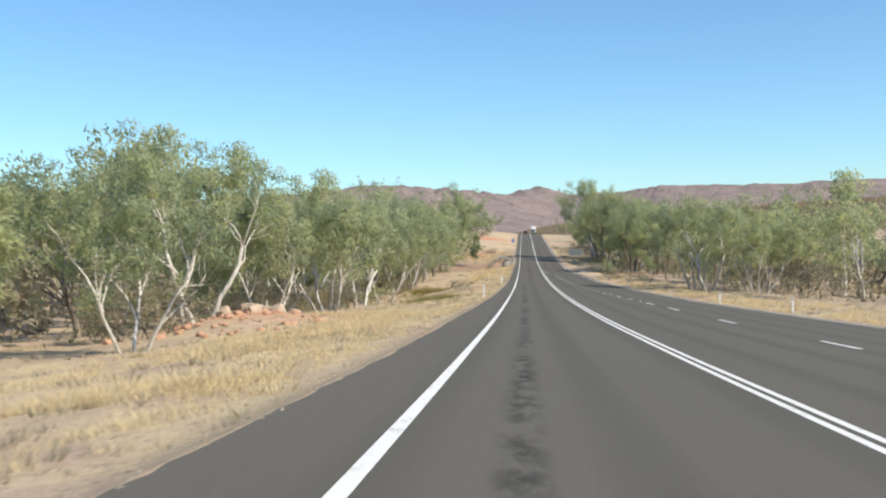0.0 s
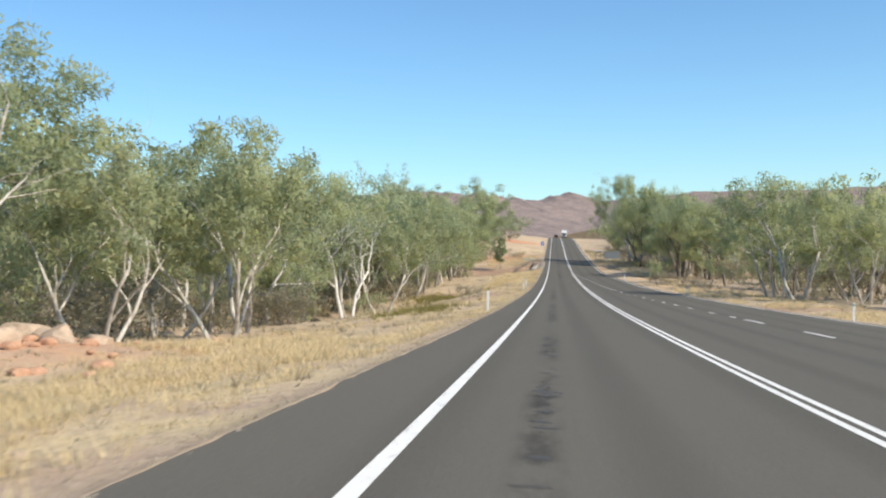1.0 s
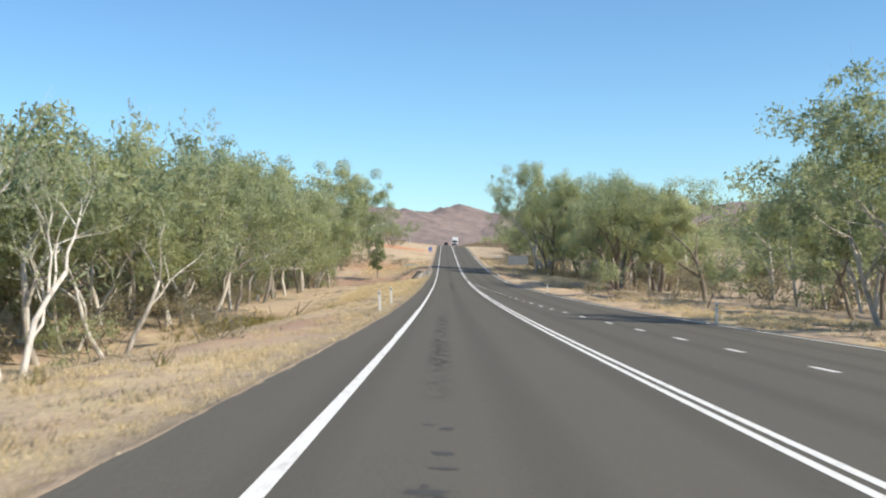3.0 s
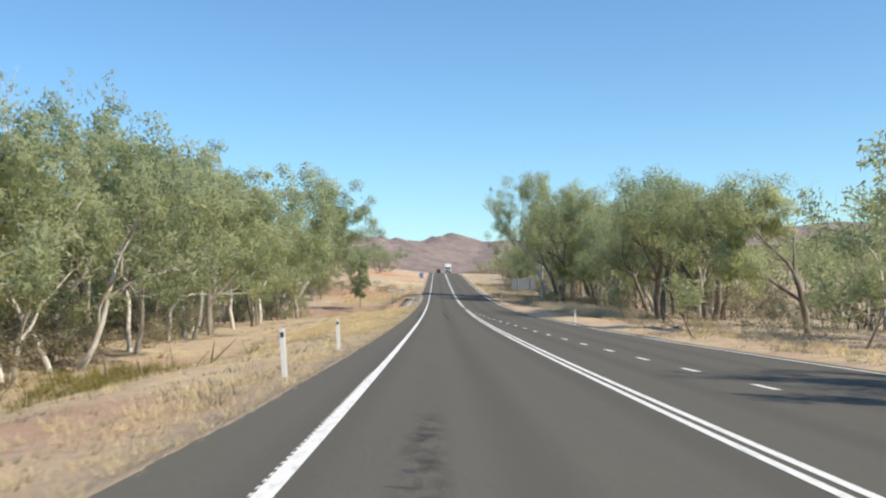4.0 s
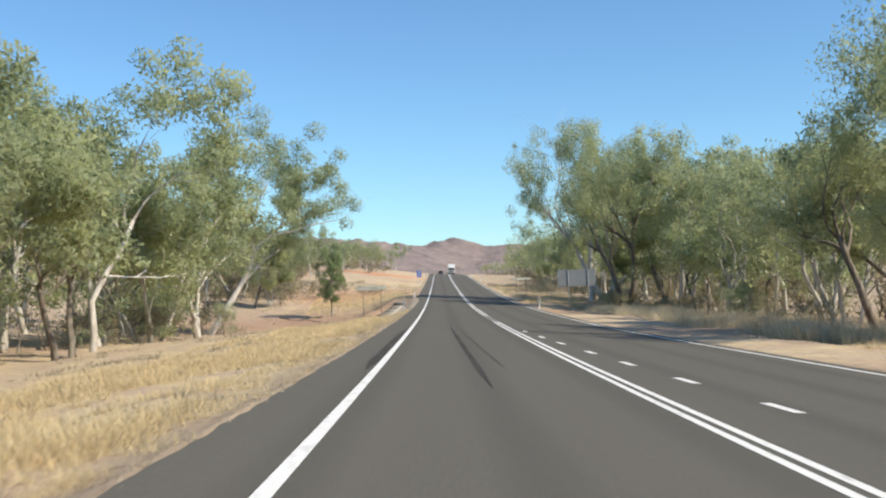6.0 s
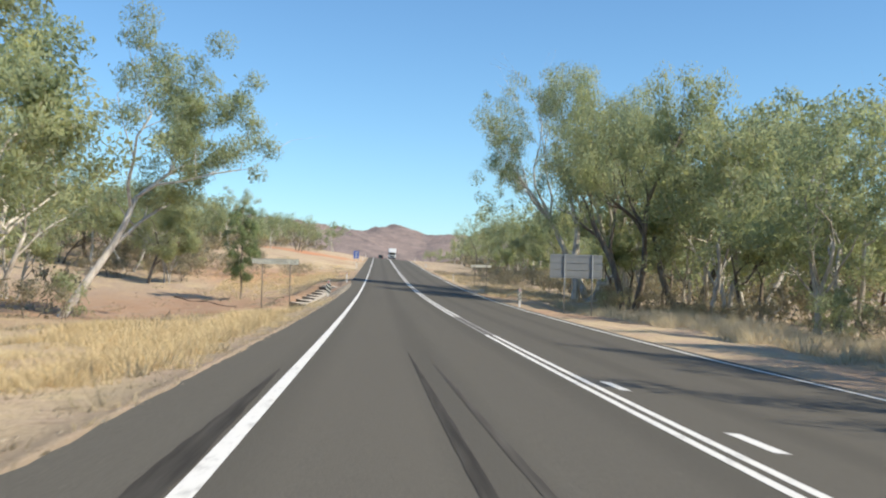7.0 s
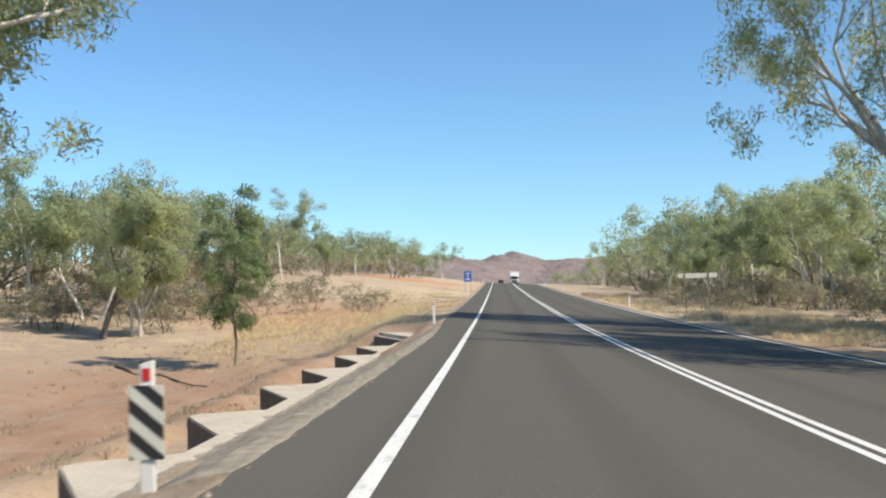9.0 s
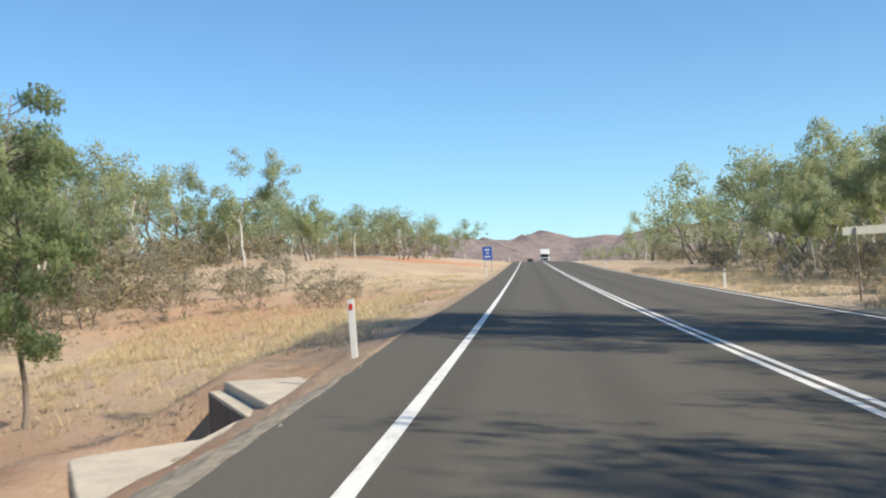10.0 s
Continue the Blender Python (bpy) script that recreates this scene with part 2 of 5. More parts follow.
M_GRASS_GR = mat_grass("greenish_grass", (0.20, 0.18, 0.06), (0.34, 0.30, 0.11))
M_WHITE = mat_plain("white_plastic", (0.78, 0.77, 0.73), 0.5, 0.0, 0.10, 5.0)
M_BLACK = mat_plain("black_film", (0.025, 0.025, 0.027), 0.5, 0.0, 0.2, 5.0)
M_RED = mat_plain("red_reflector", (0.62, 0.025, 0.03), 0.3, 0.0, 0.1, 8.0)
M_BLUE = mat_plain("blue_sign", (0.03, 0.10, 0.42), 0.4, 0.0, 0.1, 4.0)
M_SIGNW = mat_plain("sign_sheet", (0.66, 0.66, 0.58), 0.45, 0.0, 0.10, 3.0)
M_ALU = mat_plain("aluminium_back", (0.25, 0.27, 0.28), 0.6, 0.3, 0.12, 2.0)
M_POST = mat_plain("weathered_post", (0.20, 0.165, 0.13), 0.8, 0.0, 0.3, 6.0, 0.3)
M_STEEL = mat_plain("galvanised_steel", (0.46, 0.46, 0.44), 0.55, 0.6, 0.2, 7.0)
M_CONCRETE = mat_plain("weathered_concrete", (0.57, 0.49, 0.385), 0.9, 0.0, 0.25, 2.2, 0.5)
# concrete darkened to carry the shade of the culvert's upright faces
M_SHADE_CONC = mat_plain("shade_dark_concrete", (0.15, 0.125, 0.10), 0.9, 0.0, 0.35, 3.0, 0.5)
M_SILT = mat_plain("silt_on_concrete", (0.40, 0.29, 0.20), 0.95, 0.0, 0.35, 1.6, 0.5)
M_GRAVEL = mat_plain("gravelly_concrete", (0.47, 0.395, 0.295), 0.95, 0.0, 0.5, 9.0, 1.0)
M_ROCK = mat_plain("sunlit_rock", (0.48, 0.36, 0.26), 0.9, 0.0, 0.4, 1.3, 0.6)
M_REDEARTH = mat_plain("red_earth", (0.52, 0.30, 0.19), 0.95, 0.0, 0.35, 1.4, 0.6)
M_DEADWOOD = mat_plain("dead_wood", (0.22, 0.175, 0.135), 0.9, 0.0, 0.4, 4.0, 0.5)
M_RUBBER = mat_plain("black_rubber", (0.03, 0.03, 0.03), 0.85, 0.0, 0.2, 9.0)
M_GLASSD = mat_plain("dark_glass", (0.02, 0.025, 0.03), 0.08, 0.0, 0.1, 3.0)
M_TRUCKW = mat_plain("white_truck_paint", (0.80, 0.80, 0.78), 0.35, 0.0, 0.05, 1.0)
M_DARKPAINT = mat_plain("dark_car_paint", (0.035, 0.037, 0.042), 0.3, 0.0, 0.1, 2.0)
M_TAR = mat_plain("tar_patch", (0.066, 0.061, 0.054), 0.75, 0.0, 0.3, 20.0)
M_BANK_SHADE = mat_plain("shaded_bank_edge", (0.24, 0.165, 0.115), 0.9, 0.0, 0.5, 4.0, 0.6)
M_CHAR = mat_plain("charred_wood", (0.075, 0.062, 0.052), 0.9, 0.0, 0.5, 5.0, 0.6)

# ---- mesh helpers ----


def mesh_from(name, verts, faces, mat, smooth=False):
    me = bpy.data.meshes.new(name)
    me.from_pydata([tuple(v) for v in verts], [], [tuple(f) for f in faces])
    me.materials.append(mat)
    if smooth:
        me.polygons.foreach_set("use_smooth", [True] * len(me.polygons))
    me.update()
    return me


def mesh_tris(name, tris, mat, normals=None):
    """tris: array (n, 3, 3) of loose three-cornered leaves or blades."""
    tris = np.asarray(tris, dtype=np.float32)
    if normals is not None:     # turn each leaf to face out of its clump
        face = np.cross(tris[:, 1] - tris[:, 0], tris[:, 2] - tris[:, 0])
        back = (face * normals).sum(1) < 0
        tris[back] = tris[back][:, [1, 0, 2]]
    n = len(tris)
    me = bpy.data.meshes.new(name)
    me.vertices.add(n * 3)
    me.vertices.foreach_set("co", tris.ravel())
    me.loops.add(n * 3)
    me.loops.foreach_set("vertex_index", np.arange(n * 3, dtype=np.int32))
    me.polygons.add(n)
    me.polygons.foreach_set("loop_start", np.arange(0, n * 3, 3, dtype=np.int32))
    me.materials.append(mat)
    me.update(calc_edges=True)
    me.validate()
    if normals is not None:
        me.normals_split_custom_set_from_vertices(np.repeat(normals, 3, axis=0).tolist())
    return me


def part(name, me, parent, label="", m=None):
    """One mesh object under a thing or under a part."""
    ob = new(name, me)
    ob.parent = parent
    if m is not None:
        ob.matrix_basis = m
    if label:
        ob["label"] = label
    return ob


def thing(name, label, category, group="", kind="", m=None):
    ob = new(name)
    ob.empty_display_size = 0.2
    if m is not None:
        ob.matrix_basis = m
    return tagged(ob, label, category, group, kind)


def bm_mesh(name, bm, mat, smooth=False):
    me = bpy.data.meshes.new(name)
    bm.to_mesh(me)
    bm.free()
    me.materials.append(mat)
    if smooth:
        me.polygons.foreach_set("use_smooth", [True] * len(me.polygons))
    return me


def box(bm, x0, x1, y0, y1, z0, z1, bevel=0.0):
    r = bmesh.ops.create_cube(bm, size=1.0)
    for v in r["verts"]:
        v.co = Vector(((x0 + x1) / 2 + v.co.x * (x1 - x0), (y0 + y1) / 2 + v.co.y * (y1 - y0), (z0 + z1) / 2 + v.co.z * (z1 - z0)))
    if bevel:
        edges = list({e for v in r["verts"] for e in v.link_edges})
        bmesh.ops.bevel(bm, geom=edges, offset=bevel, segments=2, profile=0.6, affect="EDGES")
    return bm


def rod(bm, a, b, r, seg=10, r2=None):
    a, b = Vector(a), Vector(b)
    d = b - a
    m = Matrix.Translation((a + b) / 2) @ d.to_track_quat("Z", "Y").to_matrix().to_4x4()
    bmesh.ops.create_cone(bm, cap_ends=True, segments=seg, radius1=r, radius2=r if r2 is None else r2, depth=d.length, matrix=m)
    return bm


# ---- the lie of the land ----
ROAD_Z = [-0.26, -1.1, -1.96, -2.72, -3.34, -3.85, -4.25, -4.55, -4.75, -4.88, -4.91, -4.84, -4.66, -4.38, -3.96, -3.41, -2.76, -2.08, -1.36, -0.63, 0.13, 0.9, 1.68]
_ry = np.arange(-20.0, 421.0, 20.0)
_rz = np.array(ROAD_Z)


def road_z(y):
    """Height of the carriageway: down into the creek's sag and up to a crest."""
    y = np.asarray(y, dtype=float)
    i = np.clip(((y + 20.0) / 20.0).astype(int), 1, len(_rz) - 3)
    u = (y - _ry[i]) / 20.0
    p0, p1, p2, p3 = _rz[i - 1], _rz[i], _rz[i + 1], _rz[i + 2]
    mid = p1 + 0.5 * u * (p2 - p0 + u * (2 * p0 - 5 * p1 + 4 * p2 - p3 + u * (3 * (p1 - p2) + p3 - p0)))
    t = np.clip(y, 400, 640) - 400.0
    up = 0.90 + 0.0388 * t - 0.5 * 0.0388 / 140.0 * np.maximum(t - 20.0, 0.0) ** 2
    back = -1.10 - 0.046 * np.maximum(y, -160.0)
    return np.where(y < 0, back, np.where(y < 400, mid, up))


CROSS = -0.0647      # the whole carriageway leans one way across its width


def lean(x):
    return CROSS * np.clip(x, -60.0, 60.0)


def smooth01(t):
    t = np.clip(t, 0.0, 1.0)
    return t * t * (3 - 2 * t)


def l_edge(y):
    """Outer edge of the seal on the driven side."""
    return np.interp(y, [-100, 20, 40, 55, 90, 112, 190, 225, 255, 270, 700], [-2.17, -2.17, -2.3, -2.2, -2.0, -1.86, -1.93, -1.88, -1.90, -2.3, -2.4])


def l_line(y):
    return np.interp(y, [-100, 60, 110, 150, 200, 230, 255, 300, 700], [-1.0, -1.0, -0.94, -0.96, -0.98, -1.0, -1.04, -1.04, -1.02])



def r_edge(y):
    """Outer edge of the sealed road, where the climbing lane runs out."""
    return np.interp(y, [-100, 40, 90, 140, 175, 200, 700], [14.9, 14.9, 12.5, 9.9, 9.2, 8.36, 8.36])


def r_line(y):
    """The edge line on the far side."""
    return np.interp(y, [-100, 40, 90, 140, 175, 200, 700], [14.42, 14.42, 12.02, 9.42, 8.67, 7.94, 7.94])


def ground_z(x, y):
    x, y = np.asarray(x, dtype=float), np.asarray(y, dtype=float)
    z = road_z(y) + lean(x)
    dl, dr = np.maximum(l_edge(y) - x, 0.0), np.maximum(x - r_edge(y), 0.0)
    a = np.interp(dl, [0, 0.4, 1, 3.5, 8, 15, 25, 60, 150], [0, -0.12, -0.2, -0.55, -1.2, -2.1, -2.5, -1.8, 0])
    b = np.interp(dl, [0, 1, 4, 8, 18, 40, 150], [0, -0.1, 0.1, 0.4, 1.1, 1.5, 2.0])
    w = smooth01((y - 283) / 60.0)
    left = a * (1 - w) + b * w
    left = left - 0.75 * np.exp(-((y - 247) / 14.0) ** 4) * smooth01((dl - 0.5) / 2.0) * np.exp(-(dl / 30.0) ** 2) - 2.0 * np.exp(-((y - 264) / 24.0) ** 2) * smooth01((dl - 2.4) / 5.0) * np.exp(-(dl / 40.0) ** 2)
    left = left + 0.85 * np.exp(-((y - 50) / 6.0) ** 2 - ((dl - 10.5) / 3.2) ** 2)
    left = left - 2.3 * np.exp(-((y - 116) / 20.0) ** 2) * smooth01((dl - 3.0) / 13.0) * np.exp(-(np.maximum(dl - 18.0, 0.0) / 30.0) ** 2) - 0.8 * np.exp(-((y - 148) / 14.0) ** 2 - ((dl - 9.5) / 4.5) ** 2)
    left = left - 0.85 * np.exp(-((y - 224) / 10.0) ** 4) * smooth01((dl - 0.75) / 1.4) * np.exp(-(dl / 14.0) ** 2)
    # the bank behind the culvert's end wall lies level with the wall's top
    left = left - 0.36 * np.exp(-((y - 265.8) / 3.2) ** 2) * smooth01((dl - 0.55) / 0.8) * np.exp(-(np.maximum(dl - 3.6, 0.0) / 2.0) ** 2)
    right = np.interp(dr, [0, 0.3, 1.5, 4, 10, 40, 150], [0, -0.02, 0.06, 0.12, 0.2, 0.4, 1.5])
    right = right - 0.7 * np.exp(-((y - 242) / 9.0) ** 2) * smooth01((dr - 0.8) / 3.0) * np.exp(-(dr / 25.0) ** 2)
    # the trough of the culvert beside the seal
    trough = np.interp(dl, [0, 0.3, 1.6, 2.0, 2.15, 4.2, 5.0, 8.0], [-0.2, -0.28, -0.72, -0.95, -1.9, -1.9, -1.7, -2.0])
    w2 = smooth01((y - 233.2) / 0.8) * smooth01((264.5 + np.clip((dl - 1.3) * 2.0, 0.0, 3.4) - y) / 0.4) * smooth01((8.0 - dl) / 2.5)
    left = left * (1 - w2) + trough * w2
    bumps = 0.10 * np.sin(x * 0.9 + 1.3 * np.sin(y * 0.31)) * np.sin(y * 0.57 + 0.8 * np.sin(x * 0.43)) + 0.05 * np.sin(x * 2.3 + y * 1.1) * np.sin(y * 1.9 - x)
    side = np.where(x < l_edge(y), left, np.where(x > r_edge(y), right, 0.0))
    bump_w = smooth01((dl + dr - 0.3) / 3.0)
    flat = np.where((x >= l_edge(y)) & (x <= r_edge(y)), -0.28, -0.015)
    out = z + side + bumps * bump_w + flat
    far = smooth01((np.abs(x) - 120.0) / 300.0)
    return out * (1 - far) + far * (2.0 + 0.25 * z)


def build_ground():
    ys = np.concatenate([np.arange(-400, -40, 30.0), np.arange(-40, 227, 1.5), np.arange(227.2, 270, 0.4), np.arange(270.5, 330, 1.5), np.arange(330, 640, 6.0), np.geomspace(640, 4600, 24)])
    xs = np.concatenate([-np.geomspace(4000, 60, 22), np.arange(-58, -24, 2.0), np.arange(-24, -7.2, 0.8), np.arange(-7.0, -4, 0.3), np.arange(-4.0, -1.75, 0.15), [-1.6, 0.0, 4.0, 7.5],
                         np.arange(8.0, 16.4, 0.4), np.arange(17, 30, 1.0), np.arange(31, 60, 2.5), np.geomspace(62, 4000, 22)])
    X, Y = np.meshgrid(xs, ys)
    Z = ground_z(X, Y)
    nx, ny = len(xs), len(ys)
    verts = np.stack([X, Y, Z], 2).reshape(-1, 3)
    idx = np.arange(nx * ny).reshape(ny, nx)
    faces = np.stack([idx[:-1, :-1], idx[:-1, 1:], idx[1:, 1:], idx[1:, :-1]], 2).reshape(-1, 4)
    me = mesh_from("ground", verts.tolist(), faces.tolist(), M_GROUND, True)
    return tagged(new("ground", me), "dry ochre ground with straw grass and red soil", "ground", kind="structure")


def ribbon(name, ys, x0, x1, lift, mat, thick=0.0, rag=0.0):
    """A strip that follows the road's height between two edges given as functions of y."""
    ys = np.asarray(ys, dtype=float)
    rng = np.random.default_rng(len(ys))
    xa = np.array([x0(y) for y in ys]) + rag * rng.normal(size=len(ys))
    xb = np.array([x1(y) for y in ys]) + rag * rng.normal(size=len(ys))
    if rag:
        xa = xa + np.array([1.6 * rag * noise.fractal(Vector((0.0, y * 0.55, 3.3)), 0.6, 2.0, 4) for y in ys])
        xb = xb + np.array([1.6 * rag * noise.fractal(Vector((9.0, y * 0.55, 3.3)), 0.6, 2.0, 4) for y in ys])
    za, zb = road_z(ys) + lean(xa) + lift, road_z(ys) + lean(xb) + lift
    n = len(ys)
    verts = [(xa[i], ys[i], za[i]) for i in range(n)] + [(xb[i], ys[i], zb[i]) for i in range(n)]
    faces = [(i, n + i, n + i + 1, i + 1) for i in range(n - 1)]
    if thick:
        verts += [(xa[i] - 0.05, ys[i], za[i] - thick) for i in range(n)] + [(xb[i] + 0.05, ys[i], zb[i] - thick) for i in range(n)]
        faces += [(2 * n + i, i, i + 1, 2 * n + i + 1) for i in range(n - 1)]
        faces += [(n + i, 3 * n + i, 3 * n + i + 1, n + i + 1) for i in range(n - 1)]
    return mesh_from(name, verts, faces, mat)


def build_road():
    ys = np.concatenate([np.arange(-400, -20, 10.0), np.arange(-20, 330, 0.4), np.arange(330, 700, 4.0)])
    road = tagged(new("road", ribbon("road", ys, l_edge, r_edge, 0.0, M_ASPHALT, 0.35, 0.012)), "worn grey asphalt highway in a shallow dip", "road", kind="structure")
    ly = np.concatenate([np.arange(-300, -20, 10.0), np.arange(-20, 330, 2.0), np.arange(330, 640, 6.0)])

    def strip(label, seg, c, w, mat=M_LINE):
        f0 = (lambda y: c(y) - w / 2) if callable(c) else (lambda y: c - w / 2)
        f1 = (lambda y: c(y) + w / 2) if callable(c) else (lambda y: c + w / 2)
        part("painted_line", ribbon("painted_line", seg, f0, f1, 0.004, mat), road, label)

    strip("solid white edge line", ly, l_line, 0.13)
    strip("solid white edge line on the far side", ly, r_line, 0.15)
    # raised ribs on the outer side of the edge line
    verts, faces = [], []
    for y0 in np.arange(98.0, 118.0, 0.26):
        x1, z = float(l_line(y0)) - 0.05, float(road_z(y0) + lean(l_line(y0))) + 0.0045
        b = len(verts)
        for yy in (y0, y0 + 0.07):
            verts += [(x1, yy, z), (x1 - 0.045, yy, z), (x1 - 0.04, yy, z + 0.006), (x1, yy, z + 0.006)]
        faces += [(b, b + 1, b + 2, b + 3), (b + 7, b + 6, b + 5, b + 4), (b + 3, b + 2, b + 6, b + 7), (b + 1, b + 5, b + 6, b + 2)]
    part("line_ribs", mesh_from("line_ribs", verts, faces, M_LINE), road, "raised white ribs along the edge line")
    gap = (203.0, 214.5)
    for cx in (2.84, 3.05):
        strip("solid white centre line", ly[ly <= gap[0]].tolist() + [gap[0]], cx, 0.11)
        strip("scuffed faint centre line", np.linspace(gap[0], gap[1], 12), cx, 0.11, M_FAINT)
        strip("solid white centre line", [gap[1]] + ly[ly > gap[1]].tolist(), cx, 0.11)
    # lane line of the climbing lane: long dashes, then short ones where the lanes merge
    lane = lambda y: np.interp(y, [-100, 60, 70, 87, 103, 115, 127, 138, 150, 160, 172, 187, 193], [8.1, 8.05, 7.85, 7.2, 6.4, 5.85, 5.35, 5.05, 4.72, 4.5, 4.0, 3.5, 3.32])
    short = [73.2, 78.0, 84.1, 89.1, 93.6, 98.5, 103.0, 107.7, 112.5, 117.8, 122.4, 126.7, 131.2, 135.7, 140.1, 144.8, 149.5, 154.1, 159.0, 163.3, 167.6, 172.0, 176.35, 181.2, 185.6, 190.7]
    starts = [(-32.1 + 15.0 * k, 3.4) for k in range(7)] + [(67.3, 3.4)] + [(c - 0.6, 1.2) for c in short]
    for y0, ln in starts:
        strip("white lane dash", [y0, y0 + ln / 2, y0 + ln], lane, 0.16)
    return road


ground = build_ground()
road = build_road()

# ---- hills round the place ----


def hill_range(name, label, pts, depth, mat, seed, rough):
    """A ridge through (x, y, top) crests, sloping away on both sides over the given depth."""
    rng = np.random.default_rng(seed)
    pts = np.array(pts, dtype=float)
    n, k = 260, 25
    t = np.linspace(0, len(pts) - 1, n)
    px, py, pz = [np.interp(t, np.arange(len(pts)), pts[:, j]) for j in range(3)]
    verts, faces = [], []
    for i in range(n):
        a, b = max(0, i - 1), min(n - 1, i + 1)
        dx, dy = px[b] - px[a], py[b] - py[a]
        ln = math.hypot(dx, dy) or 1.0
        nxv, nyv = -dy / ln, dx / ln
        for j in range(k):
            s = j / (k - 1) * 2 - 1
            h = (1 - abs(s)) ** 1.15
            x, y = px[i] + nxv * s * depth, py[i] + nyv * s * depth
            q = noise.fractal(Vector((x / depth * 3.0, y / depth * 3.0, seed)), 0.7, 2.1, 7) * rough
            q2 = noise.fractal(Vector((t[i] * 2.6, seed, 0.0)), 0.75, 2.1, 6) * rough * 0.8
            verts.append((x, y, -6.0 + (pz[i] + 6.0) * h * (1 + 0.35 * q2 + 0.25 * q * (0.3 + abs(s)))))
    for i in range(n - 1):
        for j in range(k - 1):
            a = i * k + j
            faces.append((a, a + k, a + k + 1, a + 1))
    return tagged(new(name, mesh_from(name, verts, faces, mat, True)), label, "hill", kind="structure")


hill_range("backdrop_range", "distant bare reddish mountain range with haze painted in",
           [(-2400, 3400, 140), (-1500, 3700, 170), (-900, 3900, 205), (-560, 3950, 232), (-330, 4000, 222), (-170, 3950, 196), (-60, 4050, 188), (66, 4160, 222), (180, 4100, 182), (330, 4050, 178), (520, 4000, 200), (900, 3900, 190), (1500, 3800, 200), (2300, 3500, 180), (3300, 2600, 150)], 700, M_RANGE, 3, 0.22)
hill_range("backdrop_range", "long low wooded ridge beyond the plain",
           [(1500, 300, 60), (1100, 1200, 62), (700, 1800, 66), (420, 2200, 62), (250, 2500, 58), (60, 2700, 40)], 380, M_HILL, 8, 0.3)
hill_range("hill", "red-brown scrubby hill behind the woodland",
           [(-1000, -200, 70), (-800, 500, 76), (-600, 1000, 78), (-500, 1450, 70), (-400, 1900, 56), (-300, 2300, 45)], 300, M_HILL, 5, 0.4)

# ---- trees ----


def tube(verts, faces, pts, radii, seg):
    """Append a tapered bent tube."""
    base = len(verts)
    n = len(pts)
    for i in range(n):
        d = (pts[min(i + 1, n - 1)] - pts[max(i - 1, 0)])
        d = d.normalized() if d.length > 1e-6 else Vector((0, 0, 1))
        u = d.cross(Vector((0.31, 0.95, 0.05))).normalized()
        w = d.cross(u)
        for k in range(seg):
            a = 2 * math.pi * k / seg
            verts.append(pts[i] + (u * math.cos(a) + w * math.sin(a)) * radii[i])
    for i in range(n - 1):
        for k in range(seg):
            a, b = base + i * seg + k, base + i * seg + (k + 1) % seg
            faces.append((a, b, b + seg, a + seg))
    faces.append(tuple(base + (n - 1) * seg + k for k in range(seg)))


def leaf_tris(rng, centres, radii, count, length, width, droop, k=4):
    """Narrow hanging leaves scattered in clumps."""
    centres, radii = np.array(centres), np.array(radii)
    pick = rng.choice(len(centres), count, p=radii ** 2 / (radii ** 2).sum())
    off = rng.normal(size=(count, 3))
    off /= np.linalg.norm(off, axis=1, keepdims=True)
    off *= (rng.random((count, 1)) ** 0.42) * radii[pick][:, None] * np.array([0.92, 0.92, 0.78])
    c = centres[pick] + off
    d = rng.normal(size=(count, 3))
    d[:, 2] -= droop
    d /= np.linalg.norm(d, axis=1, keepdims=True)
    s = np.cross(d, rng.normal(size=(count, 3)))
    s /= np.linalg.norm(s, axis=1, keepdims=True)
    ln = length * (0.6 + 0.8 * rng.random((count, 1)))
    wd = width * (0.6 + 0.8 * rng.random((count, 1)))
    fine = np.stack([c - d * ln / 2 + s * wd / 2, c - d * ln / 2 - s * wd / 2, c + d * ln / 2], 1)
    # soft normals: out of the clump and out of the crown, with some of the leaf's own turn
    heart = c - centres.mean(0)
    own = np.cross(d, s)
    own *= np.sign((own * (off + heart * 0.2)).sum(1, keepdims=True))
    nrm = off / np.linalg.norm(off, axis=1, keepdims=True) + 0.45 * heart / np.linalg.norm(heart, axis=1, keepdims=True) + 0.65 * own
    nrm /= np.linalg.norm(nrm, axis=1, keepdims=True)
    # dense matted leaves in the heart of each clump
    if k == 0:
        return fine, nrm
    cc = np.repeat(centres, k, axis=0)
    rr = np.repeat(radii, k)[:, None]
    cc = cc + rng.normal(size=cc.shape) * rr * np.array([0.32, 0.32, 0.22])
    a, b = rng.normal(size=cc.shape), rng.normal(size=cc.shape)
    a /= np.linalg.norm(a, axis=1, keepdims=True)
    b = np.cross(a, b)
    b /= np.linalg.norm(b, axis=1, keepdims=True)
    core = np.stack([cc - a * length * 0.8 + b * width * 1.1, cc - a * length * 0.8 - b * width * 1.1, cc + a * length * 0.8], 1)
    turn = np.cross(a, b)
    turn *= np.sign((turn * (cc - centres.mean(0))).sum(1, keepdims=True))
    return np.concatenate([fine, core]), np.concatenate([nrm, turn])


